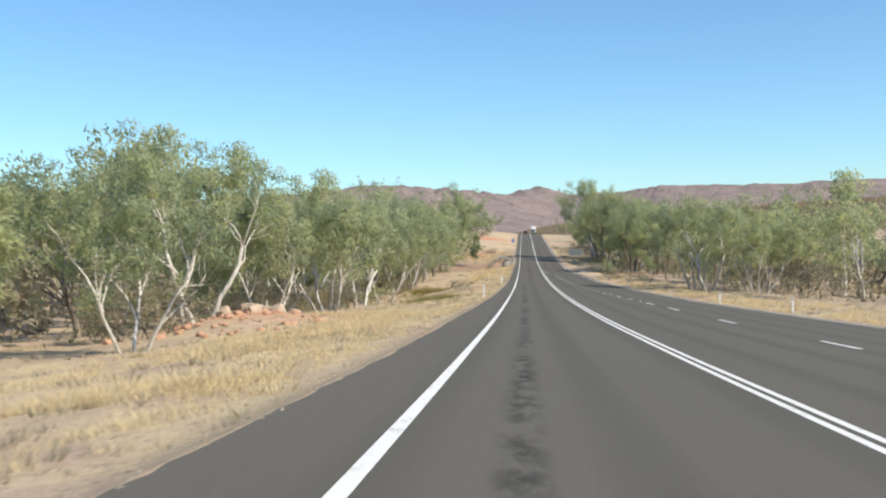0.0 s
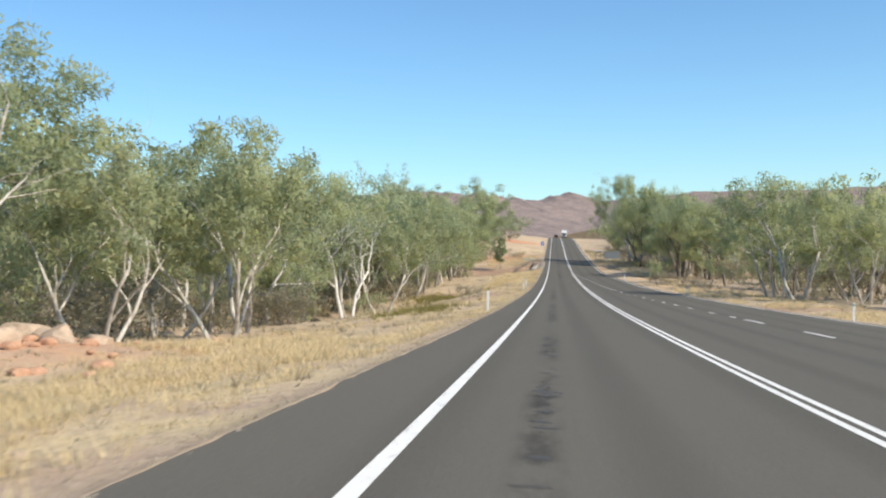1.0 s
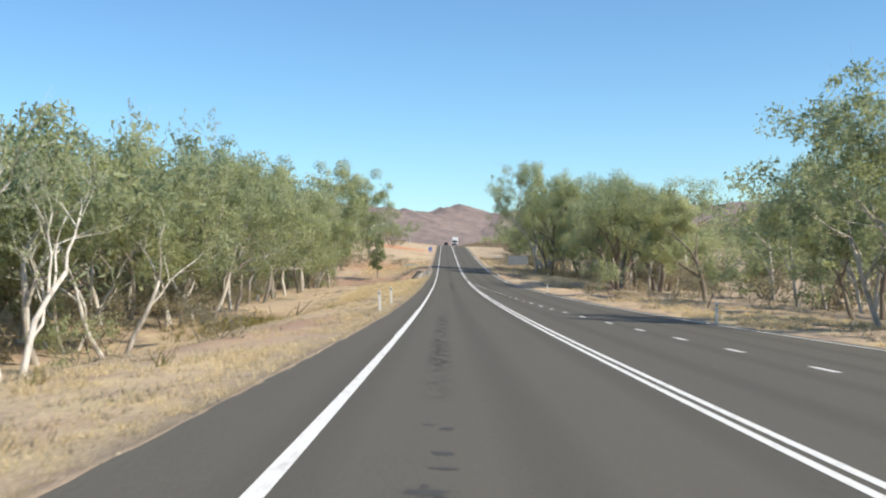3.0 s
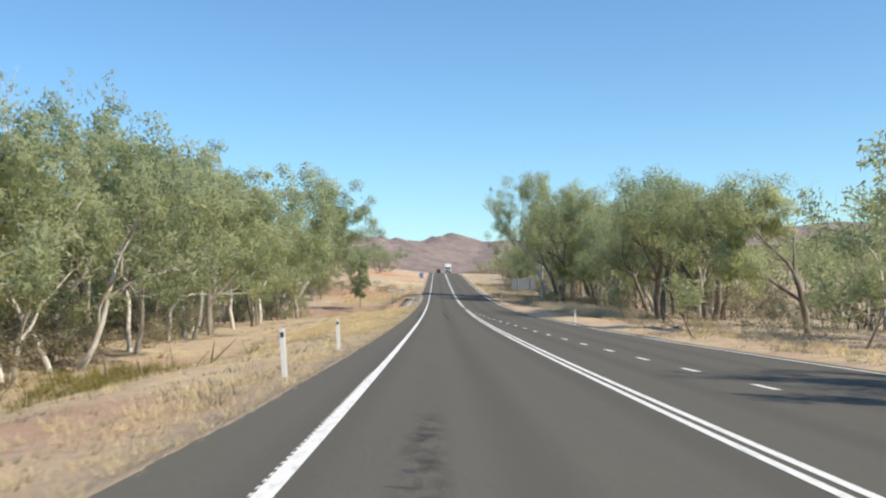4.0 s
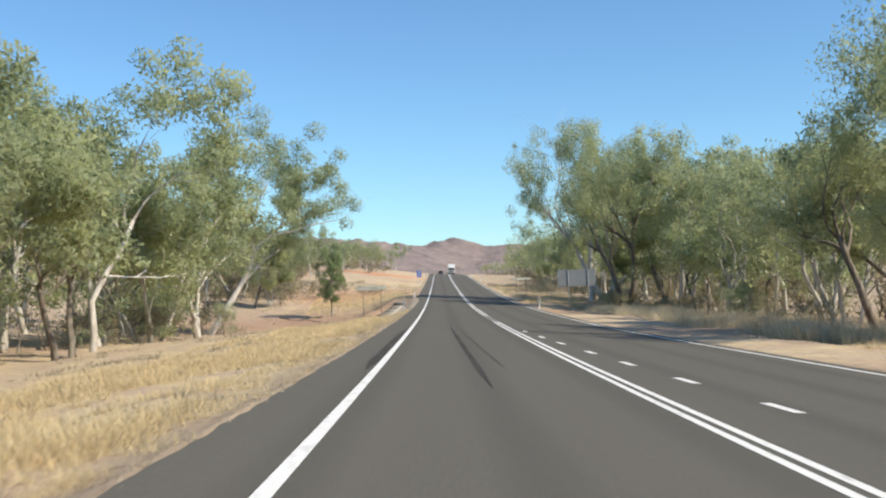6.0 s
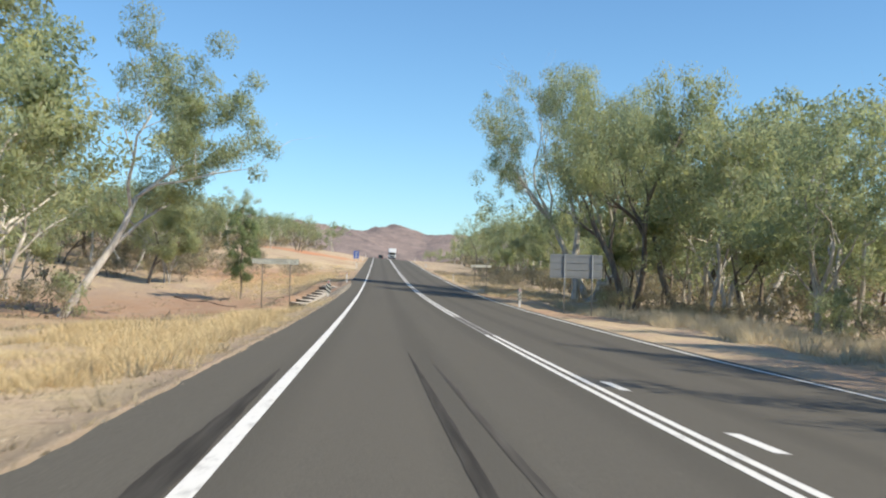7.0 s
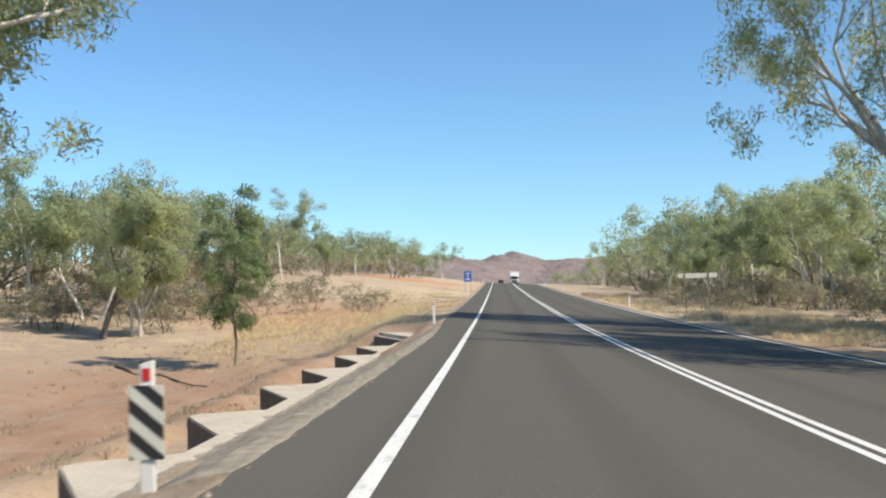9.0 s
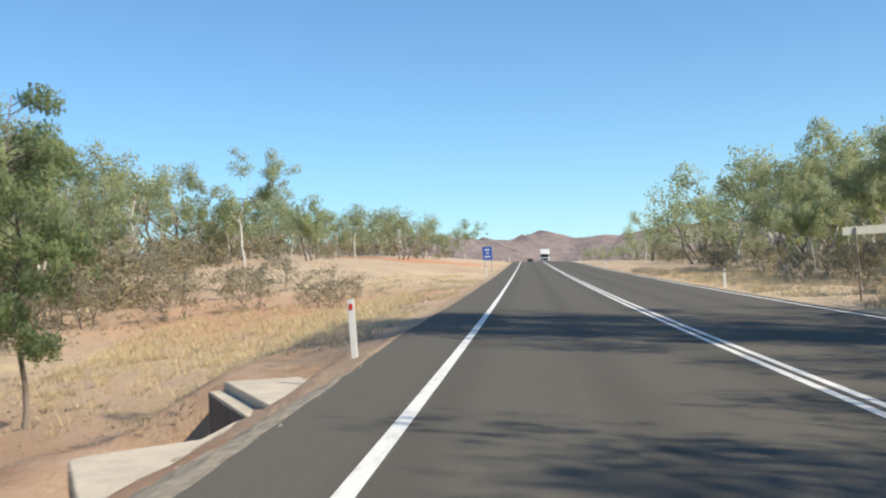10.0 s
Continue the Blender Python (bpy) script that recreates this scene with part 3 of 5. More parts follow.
def gum_meshes(seed, height, stems=1, fork=0.35, spread=0.5, lean=0.0, leaves=2600, trunk_r=0.16, leaf=(0.26, 0.085), bark=None, foliage=None, clump=0.75, droop=0.7, far=False, extra=0, twigs=False):
    """Trunk with limbs, and crown, of an open-crowned gum tree."""
    rng = random.Random(seed)
    verts, faces, tips, rads = [], [], [], []

    def limb(start, direction, length, r, level):
        steps = (4, 3, 2, 1)[level] if far else (5, 4, 3, 1)[level]
        pts, rr = [start], [r]
        d = direction.normalized()
        for i in range(steps):
            wob = 0.16 if level == 0 else 0.30
            d = (d + Vector((rng.gauss(0, wob), rng.gauss(0, wob), rng.gauss(0.05, wob * 0.6)))).normalized()
            pts.append(pts[-1] + d * length / steps)
            rr.append(r * (1 - (0.45 if level == 0 else 0.62) * (i + 1) / steps))
        if level < (4 if twigs else 3 if height > 4 else 2):
            tube(verts, faces, pts, rr, (5, 4, 3, 3)[level] if far else (7, 5, 3, 3)[level])
        if level == 3:
            tips.append(pts[-1]), rads.append(clump * rng.uniform(0.55, 1.0))
            tips.append(pts[0].lerp(pts[1], 0.4)), rads.append(clump * rng.uniform(0.35, 0.7))
            if rng.random() < 0.45:     # hanging outer foliage
                tips.append(pts[-1] + Vector((rng.gauss(0, 0.25), rng.gauss(0, 0.25), -clump * rng.uniform(0.9, 1.7)))), rads.append(clump * rng.uniform(0.4, 0.75))
            return
        if level == 2:
            tips.append(pts[-1].lerp(pts[-2], rng.random())), rads.append(clump * rng.uniform(0.4, 0.8))
        kids = (rng.randint(3, 4), rng.randint(3, 4), rng.randint(1, 3))[level] + extra
        for k in range(kids):
            at = rng.uniform(0.42, 1.0) if k else 1.0
            i = min(steps - 1, int(at * steps))
            p = pts[i].lerp(pts[i + 1], at * steps - i) if i < steps else pts[-1]
            az = rng.uniform(0, 2 * math.pi)
            tilt = spread * rng.uniform(0.6, 1.5)
            side = Vector((math.cos(az), math.sin(az), 0))
            nd = (d * math.cos(tilt) + side * math.sin(tilt) + Vector((0, 0, 0.16))).normalized()
            limb(p, nd, length * rng.uniform(0.50, 0.78), rr[i + 1] * rng.uniform(0.6, 0.85), level + 1)

    for s in range(stems):
        az = 2 * math.pi * s / stems + rng.uniform(-0.4, 0.4)
        tilt = lean if stems == 1 else 0.28 + rng.uniform(-0.08, 0.16)
        st = Vector((math.cos(az), math.sin(az), 0)) * (0.0 if stems == 1 else 0.18) + Vector((0, 0, -0.35))
        d0 = Vector((math.sin(tilt), 0, math.cos(tilt))) if stems == 1 else Vector((math.cos(az) * math.sin(tilt), math.sin(az) * math.sin(tilt), math.cos(tilt)))
        limb(st, d0, height * fork + 0.35, trunk_r * rng.uniform(0.85, 1.1), 0)
    keep = [i for i, p in enumerate(tips) if (height < 4 or p.z > 0.14 * height) and sum((p - q).length < 2.2 * clump for q in tips) > max(4, len(tips) * 0.03)]
    tips, rads = [tips[i] for i in keep], [rads[i] for i in keep]
    cap = sorted(p.z for p in tips)[int(len(tips) * 0.975)]
    keep = [i for i, p in enumerate(tips) if p.z <= cap]
    tips, rads = [tips[i] for i in keep], [rads[i] for i in keep]
    mx, my = sum(p.x for p in tips) / len(tips), sum(p.y for p in tips) / len(tips)
    far_out = 2.0 * sorted(math.hypot(p.x - mx, p.y - my) for p in tips)[len(tips) // 2]
    keep = [i for i, p in enumerate(tips) if math.hypot(p.x - mx, p.y - my) < far_out]
    tips, rads = [tips[i] for i in keep], [rads[i] for i in keep]
    top = sorted(p.z for p in tips)[int(len(tips) * 0.97)]
    f = height / (top + clump * 0.5)
    wood = mesh_from("trunk", [v * f for v in verts], faces, bark or M_BARK_W, True)
    q = leaf_tris(np.random.default_rng(seed), [tuple(p * f) for p in tips], rads, leaves, leaf[0], leaf[1], droop, 0 if far else 8 if leaves > 20000 else 4)
    return wood, mesh_tris("crown", q[0], foliage or M_LEAF_A, q[1])


def gum_tree(meshes, x, y, label, group, turn=0.0, size=1.0, sink=0.0, name="gum_tree", girth=1.0):
    t = thing(name, label, "tree", group, m=pose(x, y, float(ground_z(x, y)) - sink, 0, 0, turn) @ Matrix.Diagonal((size * girth, size * girth, size, 1)))
    part("trunk", meshes[0], t)
    part("crown", meshes[1], t)
    return t


BIG = (0.17, 0.068)
SPECIES = [
    gum_meshes(11, 9.0, 1, 0.26, 0.62, 0.05, 9800, 0.09, BIG, M_BARK_W, M_LEAF_A, 0.95, twigs=True),
    gum_meshes(12, 8.0, 2, 0.26, 0.55, 0.0, 9800, 0.075, BIG, M_BARK_W, M_LEAF_B, 0.85, twigs=True),
    gum_meshes(13, 7.5, 1, 0.22, 0.72, 0.25, 10000, 0.10, BIG, M_BARK_D, M_LEAF_A, 0.95, twigs=True),
    gum_meshes(14, 7.0, 3, 0.24, 0.48, 0.0, 9000, 0.05, BIG, M_BARK_W, M_LEAF_A, 0.75, twigs=True),
    gum_meshes(15, 10.0, 1, 0.30, 0.55, 0.10, 9800, 0.095, BIG, M_BARK_W, M_LEAF_B, 1.0, twigs=True),
    gum_meshes(16, 6.0, 2, 0.20, 0.66, 0.0, 8500, 0.07, BIG, M_BARK_D, M_LEAF_B, 0.75, twigs=True),
    gum_meshes(17, 8.5, 3, 0.24, 0.46, 0.0, 10000, 0.065, BIG, M_BARK_W, M_LEAF_A, 0.85, twigs=True),
    gum_meshes(18, 12.5, 2, 0.18, 0.66, 0.0, 16000, 0.13, (0.20, 0.068), M_BARK_D, M_LEAF_A, 1.15, 0.7, False, 1),
    gum_meshes(18, 12.5, 2, 0.18, 0.66, 0.0, 26000, 0.13, (0.20, 0.068), M_BARK_D, M_LEAF_A, 1.4, 0.7, False, 1),
]
LOOSE = (0.36, 0.13)
FAR_SPECIES = [
    gum_meshes(31, 8.5, 1, 0.22, 0.66, 0.05, 1350, 0.11, LOOSE, M_BARK_W, M_LEAF_A, 1.2, 0.7, True),
    gum_meshes(32, 8.0, 2, 0.22, 0.60, 0.0, 1350, 0.08, LOOSE, M_BARK_D, M_LEAF_B, 1.1, 0.7, True),
    gum_meshes(33, 7.0, 3, 0.18, 0.60, 0.0, 1350, 0.06, LOOSE, M_BARK_D, M_LEAF_A, 1.1, 0.7, True),
    gum_meshes(34, 9.5, 1, 0.28, 0.58, 0.1, 1350, 0.12, LOOSE, M_BARK_W, M_LEAF_B, 1.2, 0.7, True),
]
LABELS = ["tall pale-trunked gum with an open olive crown", "twin-stemmed white gum with grey-green leaves", "leaning dark-barked gum with a spreading crown", "slender many-stemmed white gum clump",
          "high straight pale gum with sparse crown", "low dark-barked tree with grey foliage", "pale multi-stemmed gum with dense olive leaves", "broad open olive gum beside the far verge", "tall dense olive gum that shades the road"]
FAR_LABELS = ["pale-trunked woodland gum among others", "dark-barked woodland gum with grey leaves", "bushy many-stemmed woodland gum", "tall thin woodland gum with light bark"]
placed = []


def clear_of(x, y, gap):
    return all((x - a) ** 2 + (y - b) ** 2 > gap * gap for a, b in placed)


def plant(k, x, y, size=1.0, turn=None, group="roadside gums", far=False):
    placed.append((x, y))
    bank, names = (FAR_SPECIES, FAR_LABELS) if far else (SPECIES, LABELS)
    return gum_tree(bank[k], x, y, names[k], group, (x * 137.0 + y * 53.0) % 360.0 if turn is None else turn, size)


# the two great creek gums lean out over the road from either side
great_gum = gum_tree(gum_meshes(41, 19.5, 3, 0.20, 0.60, 0.1, 60000, 0.16, (0.22, 0.065), M_BARK_B, M_LEAF_B, 1.45, 0.9, False, 1, True), 18.9, 266.0, "great white-limbed creek gum with drooping leaves", "", 40, 1.06, name="creek_gum", girth=0.78)
gum_tree(gum_meshes(44, 16.8, 1, 0.32, 0.62, 0.55, 27000, 0.19, (0.22, 0.065), M_BARK_B, M_LEAF_A, 1.45, 0.9, False, 1, True), -22.4, 251.0, "great leaning pale gum with sparse drooping crown", "", 8, 1.19, name="creek_gum")
gum_tree(SPECIES[8], 17.6, 248.0, "tall dense olive gum that shades the road", "roadside gums", 115, 1.42, girth=0.66)
gum_tree(SPECIES[8], 19.0, 189.0, "dense olive gum throwing shade on the far verge", "roadside gums", 250, 1.12, girth=0.85)
gum_tree(SPECIES[8], 20.5, 198.0, "dense olive gum throwing shade on the far verge", "roadside gums", 30, 0.86, girth=0.9)


def old_stem(parent, x, y, pts, radii, seed, label):
    """A stout, knotted lower stem of a great gum, given by points above its foot."""
    rng = random.Random(seed)
    line = []
    for k in range(len(pts) - 1):
        a, b = Vector(pts[k]), Vector(pts[k + 1])
        line += [(a.lerp(b, f), radii[k] + (radii[k + 1] - radii[k]) * f) for f in (0.0, 0.33, 0.66)]
    line.append((Vector(pts[-1]), radii[-1]))
    verts, faces = [], []
    tube(verts, faces, [p + Vector((rng.gauss(0, 0.04), rng.gauss(0, 0.04), 0)) for p, r in line], [r * rng.uniform(0.9, 1.12) for p, r in line], 11)
    m = parent.matrix_basis.inverted() @ pose(x, y, float(ground_z(x, y)))
    part("stem", mesh_from("stem", verts, faces, M_BARK_P, True), parent, label, m)


old_stem(great_gum, 17.6, 262.6, [(0, 0, -0.5), (1.1, 0.1, 1.2), (2.6, 0.4, 2.4), (3.6, 0.8, 4.6), (3.9, 1.2, 7.5), (4.6, 1.5, 10.0)], [0.42, 0.33, 0.29, 0.24, 0.17, 0.08], 3, "white stem leaning away from the road")
old_stem(great_gum, 16.6, 263.0, [(0, 0, -0.5), (0.05, 0, 1.5), (-0.1, 0.1, 3.5), (0.1, 0.2, 6.0), (-0.6, 0.3, 9.0), (-1.6, 0.4, 12.0)], [0.38, 0.30, 0.26, 0.22, 0.16, 0.07], 4, "patchy upright stem with flaking bark")
placed += [(17.6, 248.0), (19.0, 189.0), (20.5, 198.0), (18.9, 266.0), (-22.4, 251.0), (-18.5, 119.5), (-22.3, 123.7), (-22.6, 160.5)]

# trees that stand out along the way: species, x, y, size
for k, x, y, s in [
    (4, -17.2, 53.4, 0.98), (1, -14.5, 48.5, 1.1), (3, -11.5, 63.0, 1.1), (3, -13.5, 57.0, 1.0), (1, -13.0, 70.0, 1.0), (3, -13.0, 36.0, 0.95), (0, -15.0, 28.0, 0.85), (1, -15.0, 21.0, 0.75),
    (2, -18.9, 157.0, 1.4), (1, -16.8, 128.4, 1.3), (0, -21.0, 136.0, 1.3), (6, -17.5, 142.0, 1.25), (4, -24.0, 128.0, 0.95), (3, -20.5, 131.0, 1.4), (1, -17.0, 172.0, 1.5), (0, -21.5, 164.0, 1.4), (4, -17.5, 168.0, 1.3), (1, -22.0, 150.0, 1.5), (4, -19.0, 182.0, 1.3), (4, -19.4, 152.6, 1.3), (1, -16.6, 157.3, 1.25), (1, -16.0, 219.8, 1.65), (4, -17.5, 203.2, 1.6), (0, -17.5, 191.0, 1.65), (0, -18.5, 208.0, 1.6), (6, -21.0, 214.0, 1.6), (0, -27.5, 216.0, 2.1), (4, -24.5, 226.0, 1.7), (1, -26.0, 247.0, 1.7), (3, -17.5, 214.0, 1.7),
    (6, 18.4, 117.5, 1.2), (1, 18.8, 110.0, 1.25), (0, 25.0, 143.0, 1.1), (6, 28.0, 147.0, 1.2), (2, 25.2, 193.0, 1.4), (2, 23.5, 203.0, 1.4), (2, 31.5, 224.0, 1.6), (0, 22.0, 286.0, 1.1),
    (6, 22.5, 268.0, 1.9), (5, 22.0, 273.0, 1.2), (5, 25.0, 266.0, 1.35), (5, 20.2, 260.5, 1.1), (0, 23.5, 251.0, 1.7), (1, 26.5, 248.0, 1.9), (6, 21.5, 240.0, 1.6), (0, 26.0, 232.0, 1.5), (4, 31.0, 243.0, 1.6), (6, 21.0, 224.0, 1.35), (1, 24.5, 216.0, 1.4), (7, 23.0, 187.0, 1.0), (6, 23.0, 188.5, 1.4), (7, 24.0, 256.5, 1.1), (6, -29.5, 262.0, 1.2),
    (0, 20.5, 312.0, 1.0), (1, 22.0, 340.0, 1.2), (3, 20.0, 326.0, 1.15), (0, 25.0, 333.0, 1.3), (6, 27.0, 318.0, 1.3), (6, 23.0, 303.0, 1.15), (2, 24.5, 309.0, 1.2), (6, 21.5, 333.0, 1.1), (5, 18.5, 319.0, 0.9),
    (2, -24.6, 289.4, 1.25), (6, -22.6, 290.5, 1.0), (1, -28.5, 298.0, 1.35), (0, -32.0, 296.0, 1.4), (6, -27.0, 306.0, 1.15), (4, -21.9, 331.0, 0.95), (3, -24.0, 333.0, 0.9), (6, -28.0, 322.0, 0.9), (1, -34.0, 312.0, 1.1), (5, -19.5, 344.0, 0.8),
]:
    plant(k, x, y, s)


def woodland(seed, count, xr, yr, sizes, gap, group, far=False):
    rng = random.Random(seed)
    done = tries = 0
    while done < count and tries < count * 30:
        tries += 1
        x, y = rng.uniform(*xr), rng.uniform(*yr)
        if clear_of(x, y, gap):
            plant(rng.randrange(4 if far else 7), x, y, rng.uniform(*sizes), rng.uniform(0, 360), group, far)
            done += 1


def distant_wood(name, label, seed, count, xr, yr, sizes, gap, bank=FAR_SPECIES, kinds=(0, 1, 2, 3)):
    """Trees or bushes too far off to be told apart, as one object."""
    rng = random.Random(seed)
    bm = bmesh.new()
    mats, runs = [M_BARK_W, M_BARK_D, M_LEAF_A, M_LEAF_B, M_LEAF_C], []
    done = tries = 0
    while done < count and tries < count * 30:
        tries += 1
        x, y = rng.uniform(*xr), rng.uniform(*yr)
        if gap and not clear_of(x, y, gap):
            continue
        if gap:
            placed.append((x, y))
        done += 1
        m = pose(x, y, float(ground_z(x, y)), 0, 0, rng.uniform(0, 360)) @ Matrix.Scale(rng.uniform(*sizes), 4)
        for me in bank[rng.choice(kinds)]:
            tmp = me.copy()
            tmp.transform(m)
            bm.from_mesh(tmp)
            runs.append((len(me.polygons), mats.index(me.materials[0])))
            bpy.data.meshes.remove(tmp)
    me = bm_mesh(name, bm, mats[0])
    for extra_mat in mats[1:]:
        me.materials.append(extra_mat)
    me.polygons.foreach_set("material_index", np.repeat([r[1] for r in runs], [r[0] for r in runs]).astype(np.int32))
    return tagged(new(name, me), label, "trees" if gap else "bushes", kind="stuff")


woodland(1, 7, (-24, -15), (56, 90), (0.95, 1.2), 3.4, "western woodland")
woodland(12, 3, (-30, -21), (95, 112), (0.9, 1.05), 3.6, "western woodland")
woodland(13, 8, (-30, -20), (124, 140), (1.3, 1.5), 3.6, "western woodland", True)
woodland(11, 6, (-25, -17), (8, 60), (0.8, 1.1), 3.6, "western woodland")
woodland(2, 10, (-22, -16), (132, 222), (1.35, 1.65), 4.2, "western woodland")
woodland(15, 8, (-28, -21), (132, 222), (1.4, 1.7), 4.2, "western woodland", True)
woodland(3, 48, (-46, -23), (62, 240), (1.2, 1.6), 4.2, "western woodland", True)
woodland(4, 5, (21, 26), (90, 215), (1.0, 1.25), 4.2, "eastern woodland")
woodland(14, 14, (25, 36), (90, 225), (1.05, 1.3), 4.2, "eastern woodland", True)
woodland(6, 7, (20, 30), (205, 262), (1.2, 1.5), 4.0, "eastern woodland")
woodland(8, 44, (21, 60), (296, 400), (1.2, 1.6), 4.6, "trees past the creek", True)
woodland(7, 22, (-50, -28), (288, 352), (0.9, 1.2), 4.5, "trees past the creek", True)
distant_wood("distant_wood", "dense grey-green eucalypt woodland in the distance", 5, 40, (32, 70), (60, 300), (1.1, 1.4), 4.8)
distant_wood("distant_wood", "low trees along the top of the western bank", 16, 46, (-48, -12), (384, 490), (0.7, 1.0), 3.4)
SPARSE = [gum_meshes(61, 8.0, 2, 0.2, 0.62, 0.0, 260, 0.1, (0.75, 0.42), M_BARK_D, M_LEAF_A, 1.1, 0.4, True), gum_meshes(62, 7.0, 1, 0.2, 0.66, 0.1, 240, 0.1, (0.75, 0.42), M_BARK_D, M_LEAF_B, 1.1, 0.4, True)]
distant_wood("distant_wood", "open woodland running back to the hill", 17, 85, (-190, -48), (-30, 420), (1.1, 1.6), 7.0, SPARSE, (0, 1))
distant_wood("distant_wood", "open woodland on the eastern flat", 18, 70, (70, 200), (-30, 420), (1.1, 1.6), 7.0, SPARSE, (0, 1))
distant_wood("distant_wood", "scattered low trees on the far western slope", 9, 48, (-110, -17), (350, 560), (0.75, 1.15), 5.0)
distant_wood("distant_wood", "low trees along the rise to the crest", 10, 42, (18, 120), (400, 620), (0.8, 1.15), 6.0)

# ---- scrub under the trees ----
SHRUBS = [
    gum_meshes(51, 2.4, 3, 0.16, 0.60, 0.0, 1050, 0.02, (0.21, 0.066), M_BARK_D, M_LEAF_C, 0.48, 0.1, True),
    gum_meshes(52, 3.2, 3, 0.18, 0.50, 0.0, 1150, 0.022, (0.21, 0.066), M_BARK_D, M_LEAF_B, 0.52, 0.3, True),
    gum_meshes(53, 1.5, 3, 0.12, 0.75, 0.0, 750, 0.014, (0.16, 0.044), M_BARK_D, M_LEAF_C, 0.38, 0.0, True),
]
FAR_SHRUBS = [
    gum_meshes(54, 2.4, 3, 0.16, 0.60, 0.0, 460, 0.02, (0.32, 0.12), M_BARK_D, M_LEAF_C, 0.50, 0.1, True),
    gum_meshes(55, 3.2, 3, 0.18, 0.50, 0.0, 480, 0.022, (0.32, 0.12), M_BARK_D, M_LEAF_A, 0.56, 0.3, True),
    gum_meshes(56, 1.5, 3, 0.12, 0.75, 0.0, 340, 0.014, (0.26, 0.10), M_BARK_D, M_LEAF_C, 0.40, 0.0, True),
]
SHRUB_LABELS = ["brown dry leafy scrub bush", "grey-green sapling bush with thin stems", "low twiggy brown bush"]


def shrub(k, x, y, size, turn, group="woodland scrub", far=False):
    bank = FAR_SHRUBS if far else SHRUBS
    t = thing("shrub", SHRUB_LABELS[k], "bush", group, m=pose(x, y, float(ground_z(x, y)) - 0.05, 0, 0, turn) @ Matrix.Scale(size, 4))
    part("trunk", bank[k][0], t)
    part("foliage", bank[k][1], t)


def scrub(seed, count, xr, yr, sizes, far=False, kinds=(0, 0, 1, 2)):
    rng = random.Random(seed)
    for _ in range(count):
        x, y = rng.uniform(*xr), rng.uniform(*yr)
        shrub(rng.choice(kinds), x, y, rng.uniform(*sizes), rng.uniform(0, 360), far=far)


scrub(21, 32, (-23, -14.5), (10, 94), (0.8, 1.3), False, (0, 0, 0, 1, 2))
scrub(28, 60, (-24, -16.5), (124, 238), (0.9, 1.5), False, (0, 0, 1, 2))
scrub(23, 34, (22, 30), (90, 270), (0.9, 1.6), False, (0, 0, 1, 2))
scrub(29, 22, (-34, -19), (292, 318), (0.9, 1.4), False, (0, 0, 0, 2))
scrub(30, 24, (18, 30), (288, 345), (0.8, 1.3), False, (0, 0, 2))
scrub(31, 34, (16.0, 23), (204, 275), (0.45, 0.85))
THICKET = (0, 0, 0, 1, 2)
distant_wood("scrub_thicket", "tangled brown and olive scrub behind the gums", 22, 70, (-36, -22), (10, 262), (1.2, 2.0), 0, FAR_SHRUBS, THICKET)
distant_wood("scrub_thicket", "brown scrub under the eastern woodland", 26, 46, (28, 46), (90, 300), (1.2, 2.1), 0, FAR_SHRUBS, THICKET)
distant_wood("scrub_thicket", "low brown scrub along the far bank", 24, 46, (-46, -22), (300, 350), (0.8, 1.5), 0, FAR_SHRUBS, (0, 0, 2))
distant_wood("scrub_thicket", "low grey-brown scrub on the western rise", 27, 52, (-50, -14), (345, 450), (0.7, 1.2), 0, FAR_SHRUBS, THICKET)
distant_wood("scrub_thicket", "brown scrub among the trees past the creek", 25, 48, (19, 46), (290, 410), (0.9, 1.6), 0, FAR_SHRUBS, THICKET)
for k, x, y, s in [(2, -6.0, 103.0, 0.9), (2, -9.5, 300.0, 1.3), (2, -10.5, 304.0, 1.1), (0, -14.0, 303.0, 0.8), (0, -15.5, 309.0, 0.9), (2, -13.0, 313.0, 1.2), (0, -17.0, 300.0, 0.9), (0, -16.0, 318.0, 0.8), (2, -18.5, 312.0, 1.4), (0, -19.0, 306.0, 1.0), (0, 15.5, 296.0, 0.7), (2, 14.0, 303.0, 1.1), (0, 17.0, 306.0, 0.9), (0, 16.0, 314.0, 0.8), (2, 15.0, 322.0, 1.2), (0, 17.5, 328.0, 0.9), (0, 15.5, 336.0, 0.8), (2, 13.5, 290.0, 1.0), (0, 17.0, 197.0, 0.7), (2, 14.5, 175.0, 0.8), (2, 13.2, 168.0, 0.7), (2, 12.6, 161.0, 0.8), (2, 14.0, 156.0, 0.6), (2, 13.0, 149.5, 0.7), (2, 16.5, 166.0, 0.9), (2, 15.0, 182.0, 0.7), (2, 16.0, 144.0, 0.8), (0, 18.0, 252.0, 0.9), (0, 19.5, 246.0, 1.0), (2, 15.5, 150.0, 0.8)]:
    shrub(k, x, y, s, 40 * k + y, "lone bushes by the verge")

# ---- grass ----


